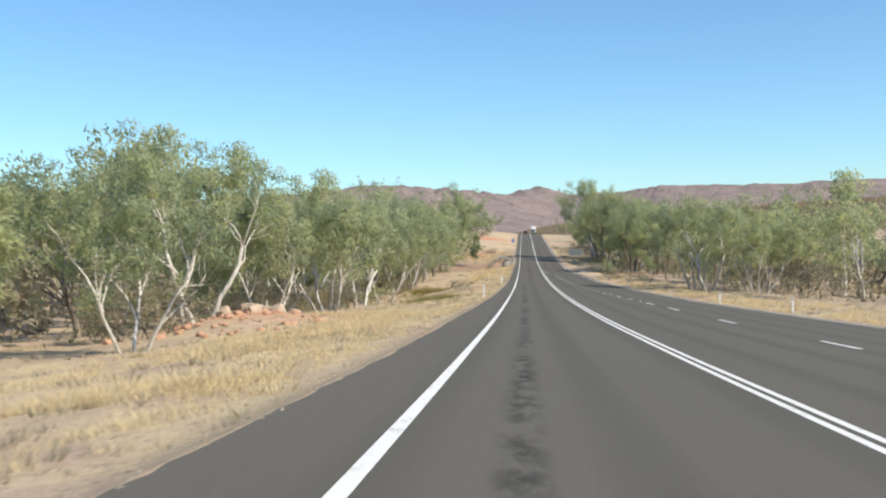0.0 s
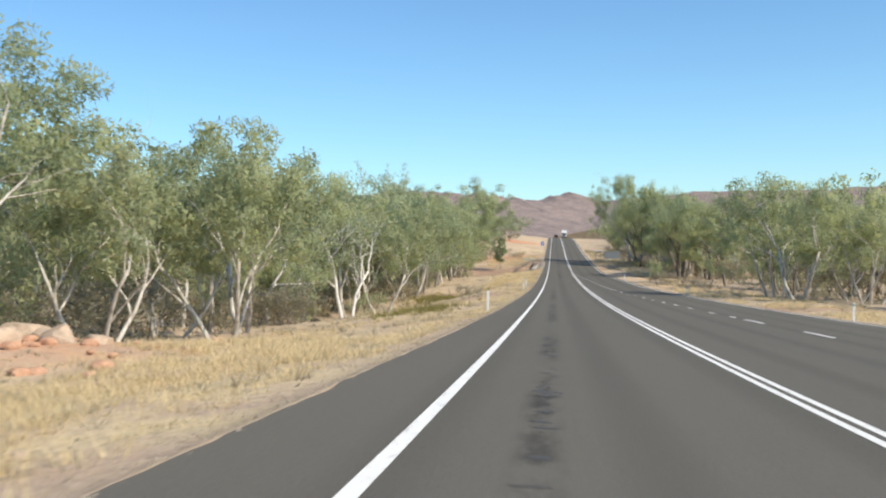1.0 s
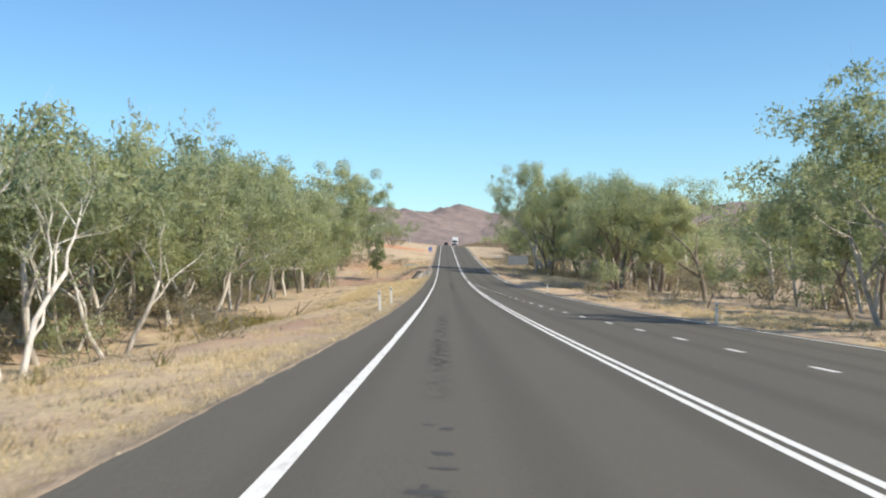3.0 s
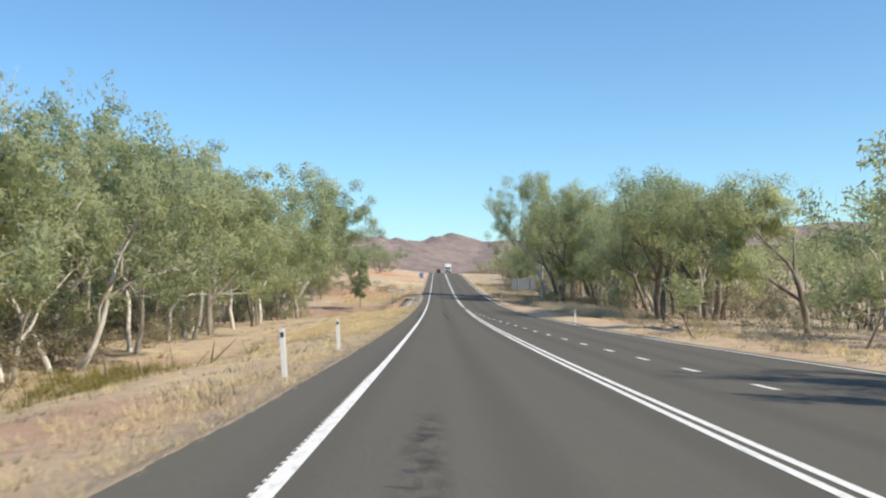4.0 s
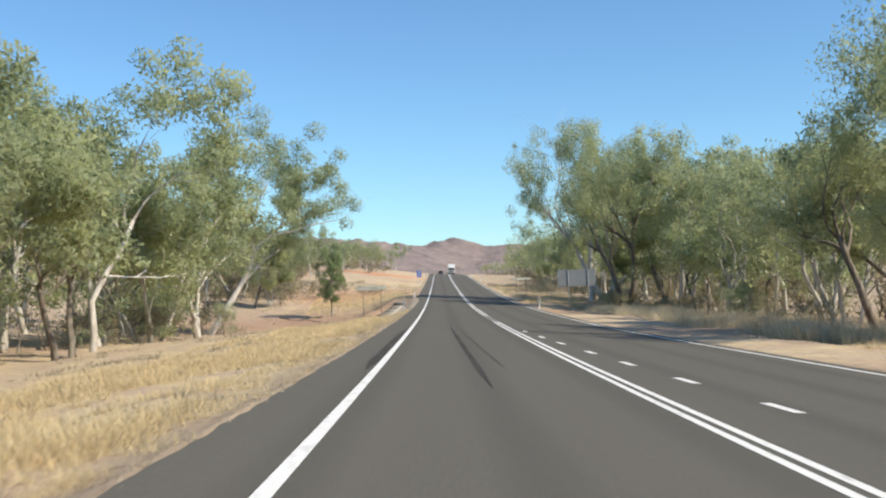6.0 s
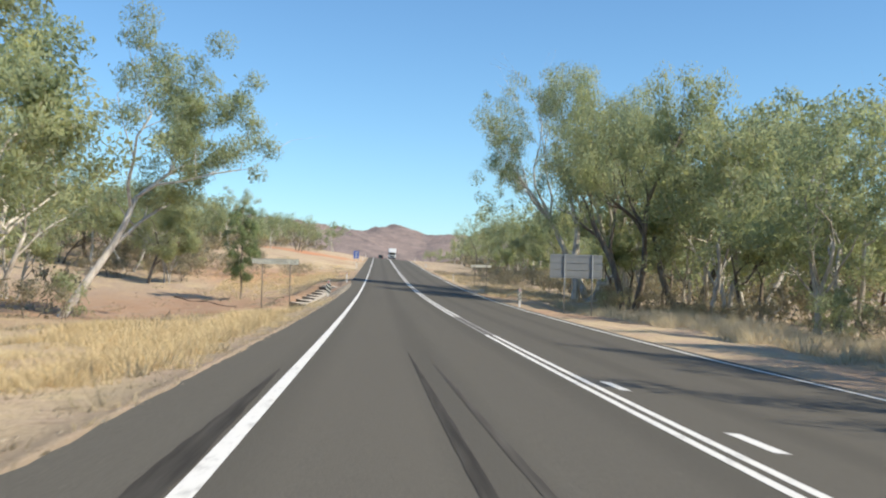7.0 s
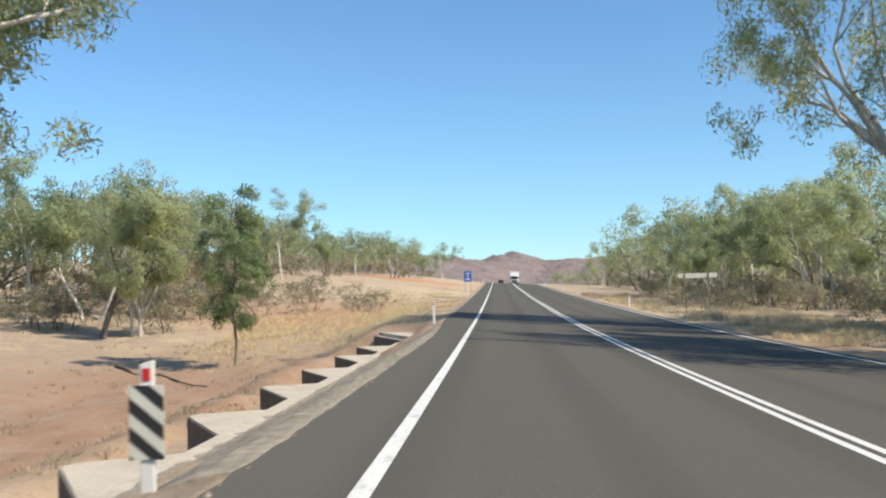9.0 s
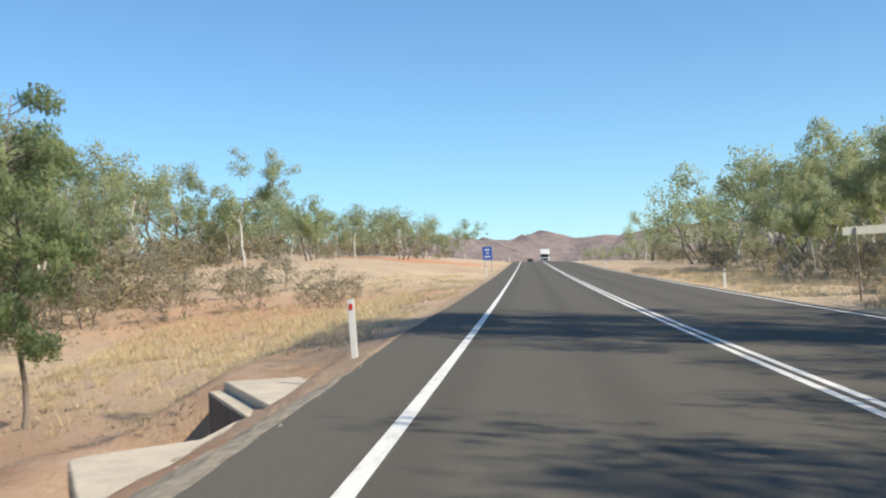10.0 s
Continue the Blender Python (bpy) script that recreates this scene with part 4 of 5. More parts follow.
def tuft_field(name, label, mat, seed, spots, blades, height, spread, width, dome=0.0):
    """Tufts of bent narrow blades on the given (x, y, scale) spots, as one sheet of stuff."""
    rng = np.random.default_rng(seed)
    spots = np.asarray(spots, dtype=float)
    n = len(spots) * blades
    sp = np.repeat(spots, blades, axis=0)
    ang = rng.random(n) * 2 * math.pi
    out = np.stack([np.cos(ang), np.sin(ang)], 1)
    r0 = rng.random((n, 1)) * spread * sp[:, 2:3]
    root_xy = sp[:, :2] + out * r0
    z = ground_z(root_xy[:, 0], root_xy[:, 1]) - 0.02
    h = height * sp[:, 2] * (0.45 + 0.75 * rng.random(n))
    if dome:
        h = height * sp[:, 2] * (1.0 - dome * (r0[:, 0] / (spread * sp[:, 2])) ** 2) * (0.8 + 0.3 * rng.random(n))
    sway = (0.4 + 1.0 * rng.random(n)) * h
    ang2 = ang + rng.normal(size=n) * 0.9
    out2 = np.stack([np.cos(ang2), np.sin(ang2)], 1)
    root = np.column_stack([root_xy, z])
    tip = np.column_stack([root_xy + out2 * sway[:, None], z + h])
    side = np.column_stack([-out2[:, 1], out2[:, 0], np.zeros(n)]) * (width * (0.6 + 0.8 * rng.random((n, 1))))
    tris = np.stack([root - side, root + side, tip], 1)
    return tagged(new(name, mesh_tris(name, tris, mat)), label, "grass", kind="stuff")


def verge_spots(seed, count, side, reach, yr, dense):
    """Random spots beside the seal, thicker where dense(y) is high."""
    rng = np.random.default_rng(seed)
    out = []
    while len(out) < count:
        y = rng.uniform(*yr)
        d = ((1.25 if y < 45 else 0.9) if rng.random() < 0.88 else 0.4) + reach * rng.random() ** 1.1
        patch = noise.noise(Vector((d * 0.40, y * 0.20, seed * 3.1))) + 0.4 * noise.noise(Vector((d * 1.3, y * 1.0, seed * 1.7)))
        if rng.random() > dense(y) * min(1.0, max(0.0, 0.10 + 2.8 * patch)):
            continue
        x = float(l_edge(y)) - d if side < 0 else float(r_edge(y)) + d
        if side < 0 and (217 < y < 270 and d < 3.2 or 47 < y < 55 and d > 9.5):
            continue
        if side > 0 and (158 < y < 256 and d < 3.6 or 184 < y < 254 and d < 8.5):
            continue
        out.append((x, y, rng.uniform(0.55, 1.15)))
    return out


left_dense = lambda y: float(np.interp(y, [0, 12, 30, 52, 70, 99, 109, 114, 150, 178, 212, 222, 235, 262, 285, 330], [0.6, 0.5, 0.9, 0.8, 0.45, 1.0, 1.0, 0.25, 0.7, 0.9, 0.8, 0.4, 0.1, 0.1, 0.5, 0.7]))
right_dense = lambda y: float(np.interp(y, [0, 60, 110, 130, 165, 230, 255, 330], [0.9, 1.0, 0.8, 0.35, 0.12, 0.12, 0.4, 0.6]))
tuft_field("dry_grass", "golden dry grass tufts along the verge", M_GRASS, 61, verge_spots(61, 4200, -1, 7.0, (2, 330), left_dense), 25, 0.19, 0.26, 0.006)
tuft_field("dry_grass", "tall straw-coloured grass by the creek approach", M_GRASS, 62, verge_spots(62, 2400, -1, 5.5, (148, 214), lambda y: 1.0), 38, 0.27, 0.36, 0.008)
tuft_field("dry_grass", "tall straw-coloured grass below the road", M_GRASS, 63, verge_spots(63, 1300, -1, 7.0, (14, 58), lambda y: 1.0), 34, 0.25, 0.34, 0.008)
tuft_field("dry_grass", "pale dry grass along the far verge", M_GRASS, 64, verge_spots(64, 3600, 1, 7.0, (40, 330), right_dense), 20, 0.26, 0.20, 0.013)
tuft_field("grass_litter", "thin grey grass and litter under the trees", M_GRASS_G, 65, verge_spots(65, 3400, -1, 20.0, (4, 320), lambda y: 0.8), 10, 0.24, 0.22, 0.016)
tuft_field("grass_litter", "thin grey grass under the far trees", M_GRASS_G, 66, verge_spots(66, 2800, 1, 22.0, (60, 330), lambda y: 0.8), 10, 0.26, 0.22, 0.018)
tuft_field("grass_litter", "short dry stubble and twigs on the verge", M_GRASS_G, 72, verge_spots(72, 7000, -1, 9.0, (4, 325), lambda y: 1.0), 7, 0.11, 0.16, 0.012)
tuft_field("grass_litter", "short dry stubble on the far verge", M_GRASS_G, 73, verge_spots(73, 4000, 1, 8.0, (40, 325), lambda y: 1.0), 7, 0.13, 0.18, 0.014)


def fringe_spots(seed, count, side, d0, d1, yr):
    rng = np.random.default_rng(seed)
    y = rng.uniform(yr[0], yr[1], count)
    d = rng.uniform(d0, d1, count)
    keep = np.array([noise.noise(Vector((a * 0.5, b * 0.35, seed))) > -0.12 for a, b in zip(d, y)])
    keep &= ~((y > 228) & (y < 269))
    x = l_edge(y) - d if side < 0 else r_edge(y) + d
    return np.column_stack([x, y, rng.uniform(0.5, 1.15, count)])[keep]


tuft_field("dry_grass", "pale straw tufts fringing the road edge", M_GRASS, 74, fringe_spots(74, 1900, -1, 0.15, 1.7, (62, 226)), 24, 0.15, 0.20, 0.005)
tuft_field("dry_grass", "pale straw tufts fringing the upper road edge", M_GRASS, 75, fringe_spots(75, 420, -1, 0.9, 2.0, (8, 62)), 24, 0.15, 0.20, 0.005)
tuft_field("grass_litter", "short dry stubble on the gravel shoulder", M_GRASS_G, 76, fringe_spots(76, 3600, -1, 0.12, 1.6, (6, 225)), 8, 0.07, 0.14, 0.007)
tuft_field("grass_litter", "rank grey-brown grass along the far verge past the creek", M_GRASS_G, 77, verge_spots(77, 1500, 1, 8.0, (257, 345), lambda y: 1.0), 22, 0.42, 0.26, 0.010)
_rng = random.Random(67)
tuft_field("tussock_grass", "rounded grey tussocks before the eastern trees", M_TUSSOCK, 67, [(_rng.uniform(12.6, 17.5), _rng.uniform(186, 252), _rng.uniform(0.8, 1.9)) for _ in range(250)], 140, 0.52, 0.56, 0.011, 0.75)
tuft_field("green_grass", "patch of olive-green grass near the verge", M_GRASS_GR, 68, [(_rng.gauss(-7.0, 1.1), _rng.gauss(80, 4.0), _rng.uniform(0.7, 1.2)) for _ in range(200)], 18, 0.36, 0.2, 0.012)
tuft_field("green_grass", "patch of olive-green grass under the gums", M_GRASS_GR, 69, [(_rng.gauss(-13.0, 1.6), _rng.gauss(141, 4.5), _rng.uniform(0.8, 1.4)) for _ in range(260)], 18, 0.45, 0.24, 0.014)
tuft_field("dry_grass", "bright straw grass on the creek's far bank", M_GRASS, 70, [(_rng.uniform(-17, -4.5), _rng.gauss(291, 6.0), _rng.uniform(0.7, 1.2)) for _ in range(1000)], 20, 0.38, 0.28, 0.010)

# ---- red earth, rocks and dead wood ----


def rock_mesh(seed, sx, sy, sz, mat, fine=3):
    bm = bmesh.new()
    bmesh.ops.create_icosphere(bm, subdivisions=fine, radius=1.0)
    for v in bm.verts:
        p = v.co.copy()
        k = 1.0 + 0.34 * noise.noise(p * 1.3 + Vector((seed, 0, 0))) + 0.10 * noise.noise(p * 4.0 + Vector((0, seed, 0)))
        lim = 0.80 if fine == 3 else 0.88
        q = Vector([max(-lim, min(lim, c * k)) for c in p])
        v.co = Vector((q.x * sx, q.y * sy, q.z * sz))
    return bm_mesh("rock", bm, mat)


_rng = random.Random(71)
ROCKS = [rock_mesh(s, 1.0, 0.8, 0.7, M_ROCK) for s in (1, 5, 9)]
PEBBLES = [rock_mesh(s, 1.0, 0.8, 0.7, M_ROCK, 2) for s in (3, 7, 4)]
REDS = [rock_mesh(s, 1.0, 0.9, 0.55, M_REDEARTH, 2) for s in (2, 6)]
for x, y, s, kind in [(-13.2, 52.0, 1.05, 0), (-12.2, 51.2, 0.6, 1), (-11.6, 50.6, 0.75, 2), (-11.0, 51.4, 0.5, 0), (-12.6, 49.9, 0.65, 1), (-14.2, 50.6, 0.8, 2), (-13.6, 48.6, 0.5, 0)]:
    tagged(new("boulder", ROCKS[kind]), "pale sunlit boulder on the red earth mound", "boulder", "mound boulders").matrix_basis = pose(x, y, float(ground_z(x, y)) + 0.10 * s, 12 * kind, 9, 77 * y) @ Matrix.Scale(s * 0.75, 4)
for i in range(100):
    x, y, s = _rng.gauss(-12.6, 1.6), _rng.gauss(48.6, 3.6), _rng.uniform(0.06, 0.26) * _rng.uniform(0.6, 1.3)
    tagged(new("earth_clod", REDS[i % 2]), "crumbling clod of red earth", "clod", "red earth mound").matrix_basis = pose(x, y, float(ground_z(x, y)) + 0.05, 0, 0, i * 47) @ Matrix.Scale(s, 4)
for i in range(70):
    side = -1 if i % 3 else 1
    y = _rng.uniform(5, 300)
    x = float(l_edge(y)) - _rng.uniform(1.5, 9) if side < 0 else float(r_edge(y)) + _rng.uniform(1.2, 7)
    tagged(new("stone", PEBBLES[i % 3]), "small pale stone in the grass", "stone", "verge stones").matrix_basis = pose(x, y, float(ground_z(x, y)), 0, 0, i * 31) @ Matrix.Scale(_rng.uniform(0.05, 0.16), 4)


def log(x, y, length, turn, r, label, seed, arms=2, mat=None):
    rng = random.Random(seed)
    verts, faces = [], []
    ca, sa, g0 = math.cos(radians(turn)), math.sin(radians(turn)), float(ground_z(x, y))
    pts = []
    for i in range(9):
        px, py = -length / 2 + length * i / 8, rng.uniform(-0.12, 0.12)
        pts.append(Vector((px, py, float(ground_z(x + px * ca - py * sa, y + px * sa + py * ca)) - g0 + r * 0.35 + rng.uniform(0, 0.04))))
    tube(verts, faces, pts, [r * (1 - 0.085 * i) * rng.uniform(0.85, 1.1) for i in range(9)], 8)
    for _ in range(arms):
        p = pts[rng.randint(1, 5)]
        d = Vector((rng.uniform(-0.3, 1), rng.uniform(-1, 1), rng.uniform(0.1, 0.9))).normalized()
        q = [p + d * (length * 0.08 * i) + Vector((0, 0, 0.02 * i)) for i in range(4)]
        tube(verts, faces, q, [r * 0.55 * (1 - 0.25 * i) for i in range(4)], 6)
    ob = tagged(new("fallen_log", mesh_from("fallen_log", verts, faces, mat or M_DEADWOOD, True)), label, "log")
    ob.matrix_basis = pose(x, y, float(ground_z(x, y)), 0, 0, turn)


log(-9.5, 148.0, 6.5, 20, 0.10, "long grey fallen branch lying in dry grass", 1, 4)
log(-12.5, 143.0, 4.0, 35, 0.13, "dead grey log with broken arms", 2, 3)
log(-22.3, 123.7, 1.1, 70, 0.42, "charred stump on the bare flat", 3, 2, M_CHAR)
log(-11.0, 118.0, 3.0, -20, 0.12, "grey fallen limb on bare earth", 5, 3)
log(-7.0, 212.0, 1.6, 60, 0.05, "thin dead branch on the creek slope", 6, 3)
log(-9.0, 221.0, 2.4, 50, 0.06, "thin dead branch on the creek slope", 7, 3)
# trunk shape added for the dark, shaded edge of the eroded creek bank
log(-15.8, 274.0, 11.0, -50, 0.09, "long dark trunk shape for the shaded creek bank edge", 8, 0, M_BANK_SHADE)
log(14.5, 163.0, 3.5, 80, 0.12, "dark fallen limb beside the far verge", 9, 3)
log(19.0, 184.0, 4.5, 60, 0.14, "dark fallen limb beside the far verge", 10, 3)

# ---- lone trees ----


def slender_meshes(seed, height):
    """A narrow young tree with drooping leafy branches almost to the ground."""
    rng = random.Random(seed)
    verts, faces, tips, rads = [], [], [], []
    pts = [Vector((0.10 * math.sin(i * 1.1), 0.10 * math.cos(i * 0.9) - 0.1, -0.3 + (height + 0.2) * i / 12)) for i in range(13)]
    tube(verts, faces, pts, [0.085 * (1 - 0.07 * i) for i in range(13)], 7)
    for k in range(58):
        f = rng.uniform(0.22, 0.97)
        i = int(f * 12)
        p = pts[i].lerp(pts[i + 1], f * 12 - i)
        az, ln = rng.uniform(0, 6.283), (0.45 + 1.25 * math.sin(math.pi * min(1.0, (f - 0.12) / 0.95)) ** 0.8) * rng.uniform(0.7, 1.15)
        d = Vector((math.cos(az), math.sin(az), rng.uniform(0.1, 0.7)))
        q = [p, p + d * ln * 0.5, p + d * ln * 0.9 + Vector((0, 0, -0.15 * ln)), p + d * ln + Vector((0, 0, -0.4 * ln))]
        tube(verts, faces, q, [0.022, 0.016, 0.010, 0.006], 4)
        for u in q[1:]:
            tips.append(tuple(u)), rads.append(rng.uniform(0.28, 0.5))
    wood = mesh_from("trunk", verts, faces, M_BARK_D, True)
    q = leaf_tris(np.random.default_rng(seed), tips, rads, 14000, 0.19, 0.055, 1.3, 0)
    return wood, mesh_tris("crown", q[0], M_LEAF_G, q[1])


gum_tree(slender_meshes(86, 8.6), -13.0, 276.8, "young slender tree with drooping blue-green leaves", "", 30, name="young_tree")
thin_b = gum_meshes(82, 3.0, 1, 0.40, 0.45, 0.02, 1300, 0.045, (0.14, 0.04), M_BARK_D, M_LEAF_A, 0.42, 0.9)
gum_tree(thin_b, 11.9, 147.5, "small thin sapling beside the far verge", "", 0, name="young_tree")
gum_tree(thin_b, 16.0, 139.0, "small thin sapling beside the far verge", "", 120, 1.1, name="young_tree")
bare = gum_meshes(83, 11.5, 2, 0.30, 0.50, 0.0, 900, 0.13, (0.16, 0.05), M_BARK_B, M_LEAF_A, 0.6, 0.6, False, 1, True)
gum_tree(bare, -22.6, 160.5, "tall spindly gum with a bleached, almost bare top", "", 20, 1.42, name="bare_gum", girth=0.6)
gum_tree(bare, -18.5, 119.5, "almost bare white-limbed forked tree", "", 70, name="bare_gum")
gum_tree(bare, 26.6, 330.5, "almost bare white-limbed forked tree", "", 200, 0.62, name="bare_gum")

# ---- guide posts ----


def guide_post_meshes():
    bm = bmesh.new()
    box(bm, -0.05, 0.05, -0.02, 0.02, -0.25, 0.93, 0.008)
    for v in bm.verts:                      # the top is cut at a slant
        if v.co.z > 0.9:
            v.co.z += 0.25 * v.co.x
    body = bm_mesh("post", bm, M_WHITE)
    refl = {}
    for key, mat in (("red", M_RED), ("dark", M_BLACK)):
        bm = bmesh.new()
        box(bm, -0.028, 0.028, -0.027, -0.0195, 0.77, 0.86, 0.004)
        refl[key] = bm_mesh("reflector", bm, mat)
    return body, refl


POST, REFL = guide_post_meshes()


def guide_post(x, y, tilt=0.0, key="dark", label="white plastic guide post with a small reflector"):
    t = thing("guide_post", label, "post", "guide posts", m=pose(x, y, float(ground_z(x, y)) - 0.06, 0, tilt, 0))
    part("post", POST, t)
    if key:
        part("reflector", REFL[key], t, "small rectangular reflector")


for x, y, tilt in [(-2.68, 70.35, 3.0), (-2.6, 118.3, -2.0), (-2.7, 129.4, -0.5), (-2.6, 266.3, -1.0), (-3.1, 330.0, 0), (-3.1, 395.0, 0), (-3.1, 440.0, 0),
                   (14.9, 61.8, 0), (13.4, 75.5, 1), (11.35, 118.3, 1), (9.6, 172.0, 0), (9.0, 300.0, 0), (9.0, 372.0, 0), (9.0, 430.0, 0)]:
    guide_post(x, y, tilt, "red" if 260 < y < 270 else "" if y == 70.35 else "dark", "leaning white plastic guide post" if y == 70.35 else "white plastic guide post with a small reflector")

# ---- striped width markers at the culvert ----


def width_marker(x, y, flip, drop=None):
    t = thing("width_marker", "striped black and white bridge marker on a white post", "road sign", "bridge markers", m=pose(x, y, float(ground_z(x, y)) if drop is None else float(road_z(y) + lean(x)) - drop, 0, 0, 0))
    part("post", POST, t, m=Matrix.Diagonal((1.0, 1.0, 1.08, 1)))
    part("reflector", REFL["red"], t, "red reflector", m=pose(0, 0, 0.10))
    w, z0, z1 = 0.125, 0.32, 0.84
    bm = bmesh.new()
    box(bm, -w, w, -0.034, -0.024, z0, z1, 0.003)
    panel = part("panel", bm_mesh("panel", bm, M_SIGNW), t)
    h = 0.155
    for k in range(-2, 4):                  # slanting stripes, cut to the panel
        c = z0 + 0.03 + k * 2 * h * 0.66
        pts = []
        poly = [(-w, c + flip * 0.105), (w, c - flip * 0.105), (w, c - flip * 0.105 + h * 0.66), (-w, c + flip * 0.105 + h * 0.66)]
        for lim, keep in ((z0, 1), (z1, -1)):
            res = []
            for i in range(len(poly)):
                a, b = poly[i], poly[(i + 1) % len(poly)]
                ina, inb = keep * (a[1] - lim) >= 0, keep * (b[1] - lim) >= 0
                if ina:
                    res.append(a)
                if ina != inb:
                    s = (lim - a[1]) / (b[1] - a[1])
                    res.append((a[0] + s * (b[0] - a[0]), lim))
            poly = res
            if not poly:
                break
        if len(poly) >= 3:
            n = len(poly)
            verts = [(px, -0.0365, pz) for px, pz in poly] + [(px, -0.033, pz) for px, pz in poly]
            faces = [tuple(range(n)), tuple(range(2 * n - 1, n - 1, -1))] + [(i, n + i, n + (i + 1) % n, (i + 1) % n) for i in range(n)]
            part("stripe", mesh_from("stripe", verts, faces, M_BLACK), panel)


width_marker(-2.66, 233.75, 1, 0.36)
width_marker(8.55, 238.4, -1, -0.08)

# ---- signs ----


def letters(text, size, mat, depth=0.002):
    cu = bpy.data.curves.new("lettering", "FONT")
    cu.body, cu.size, cu.align_x, cu.align_y, cu.extrude, cu.space_character = text, size, "CENTER", "CENTER", depth, 1.12
    tmp = new("lettering", cu)
    me = bpy.data.meshes.new_from_object(tmp)
    bpy.data.objects.remove(tmp)
    me.materials.clear()
    me.materials.append(mat)
    return me


def creek_sign(x, y, top, facing, label, text):
    """A long narrow name board on two posts; facing 0 looks back along the road."""
    g = float(ground_z(x, y))
    t = thing("creek_sign", label, "road sign", m=pose(x, y, g, 0, 0, facing))
    zt = top - g
    bm = bmesh.new()
    box(bm, -1.06, 1.06, -0.012, 0.0, zt - 0.25, zt, 0.003)
    board = part("board", bm_mesh("board", bm, M_SIGNW), t)
    bm = bmesh.new()
    for a, b, c, d in ((-1.06, 1.06, zt - 0.25, zt - 0.237), (-1.06, 1.06, zt - 0.013, zt), (-1.06, -1.047, zt - 0.237, zt - 0.013), (1.047, 1.06, zt - 0.237, zt - 0.013)):
        box(bm, a, b, -0.0145, -0.0125, c, d)
    part("border", bm_mesh("border", bm, M_BLACK), board, "thin black border")
    if text:
        words = [letters(w, 0.205, M_BLACK) for w in text.split()]
        wide = [max(v.co.x for v in m.vertices) - min(v.co.x for v in m.vertices) for m in words]
        at = -(sum(wide) + 0.11 * (len(words) - 1)) / 2
        for m, w in zip(words, wide):
            part("lettering", m, board, "black capital letters", pose(at + w / 2, -0.0145, zt - 0.125, 90, 0, 0))
            at += w + 0.11
    for px in (-0.58, 0.68):
        bm = bmesh.new()
        rod(bm, (px, 0.03, -0.4 - 0.2), (px, 0.03, zt - 0.02), 0.028, 12)
        part("post", bm_mesh("post", bm, M_POST, True), t, "weathered brown pole")


creek_sign(-4.645, 224.1, -2.75, 0, "white creek name board with black letters on two poles", "LITTLE GREENS CK")
creek_sign(10.66, 283.6, -1.62, 180, "creek name board seen from behind on two poles", "")


def big_sign_back():
    x, y = 11.37, 235.5
    g = float(ground_z(x, y))
    t = thing("direction_sign", "large grey direction board seen from behind", "road sign", m=pose(x, y, g))
    z1, z0 = -1.82 - g, -3.2 - g
    for k in range(3):
        a = z0 + (z1 - z0) * k / 3
        bm = bmesh.new()
        box(bm, -1.52, 1.52, 0.0, 0.006, a + 0.004, a + (z1 - z0) / 3 - 0.004, 0.002)
        part("panel", bm_mesh("panel", bm, M_ALU), t, "dull aluminium sheet")
    for k in range(4):
        zz = z0 + 0.12 + k * (z1 - z0 - 0.24) / 3
        bm = bmesh.new()
        box(bm, -1.46, 1.46, -0.018, -0.001, zz - 0.012, zz + 0.012)
        part("rail", bm_mesh("rail", bm, M_ALU), t)
    for px in (-0.68, 0.93):
        bm = bmesh.new()
        rod(bm, (px, -0.052, -0.5), (px, -0.052, z1 + 0.01), 0.034, 12)
        part("post", bm_mesh("post", bm, M_ALU, True), t, "galvanised pole")


big_sign_back()


def blue_sign():
    x, y = -3.5, 346.0
    g = float(ground_z(x, y))
    t = thing("blue_sign", "blue roadside service sign on two posts", "road sign", m=pose(x, y, g))
    bm = bmesh.new()
    box(bm, -0.42, 0.42, -0.01, 0.0, 1.15, 2.35, 0.004)
    board = part("board", bm_mesh("board", bm, M_BLUE), t)
    for z, w in ((2.08, 0.22), (1.78, 0.12), (1.45, 0.26)):
        bm = bmesh.new()
        box(bm, -w, w, -0.014, -0.0105, z - 0.07, z + 0.07)
        part("bar", bm_mesh("bar", bm, M_SIGNW), board, "pale marking")
    for px in (-0.3, 0.3):
        bm = bmesh.new()
        rod(bm, (px, 0.03, -0.4), (px, 0.03, 2.3), 0.03, 10)
        part("post", bm_mesh("post", bm, M_STEEL, True), t)


blue_sign()

# ---- culvert under the road ----


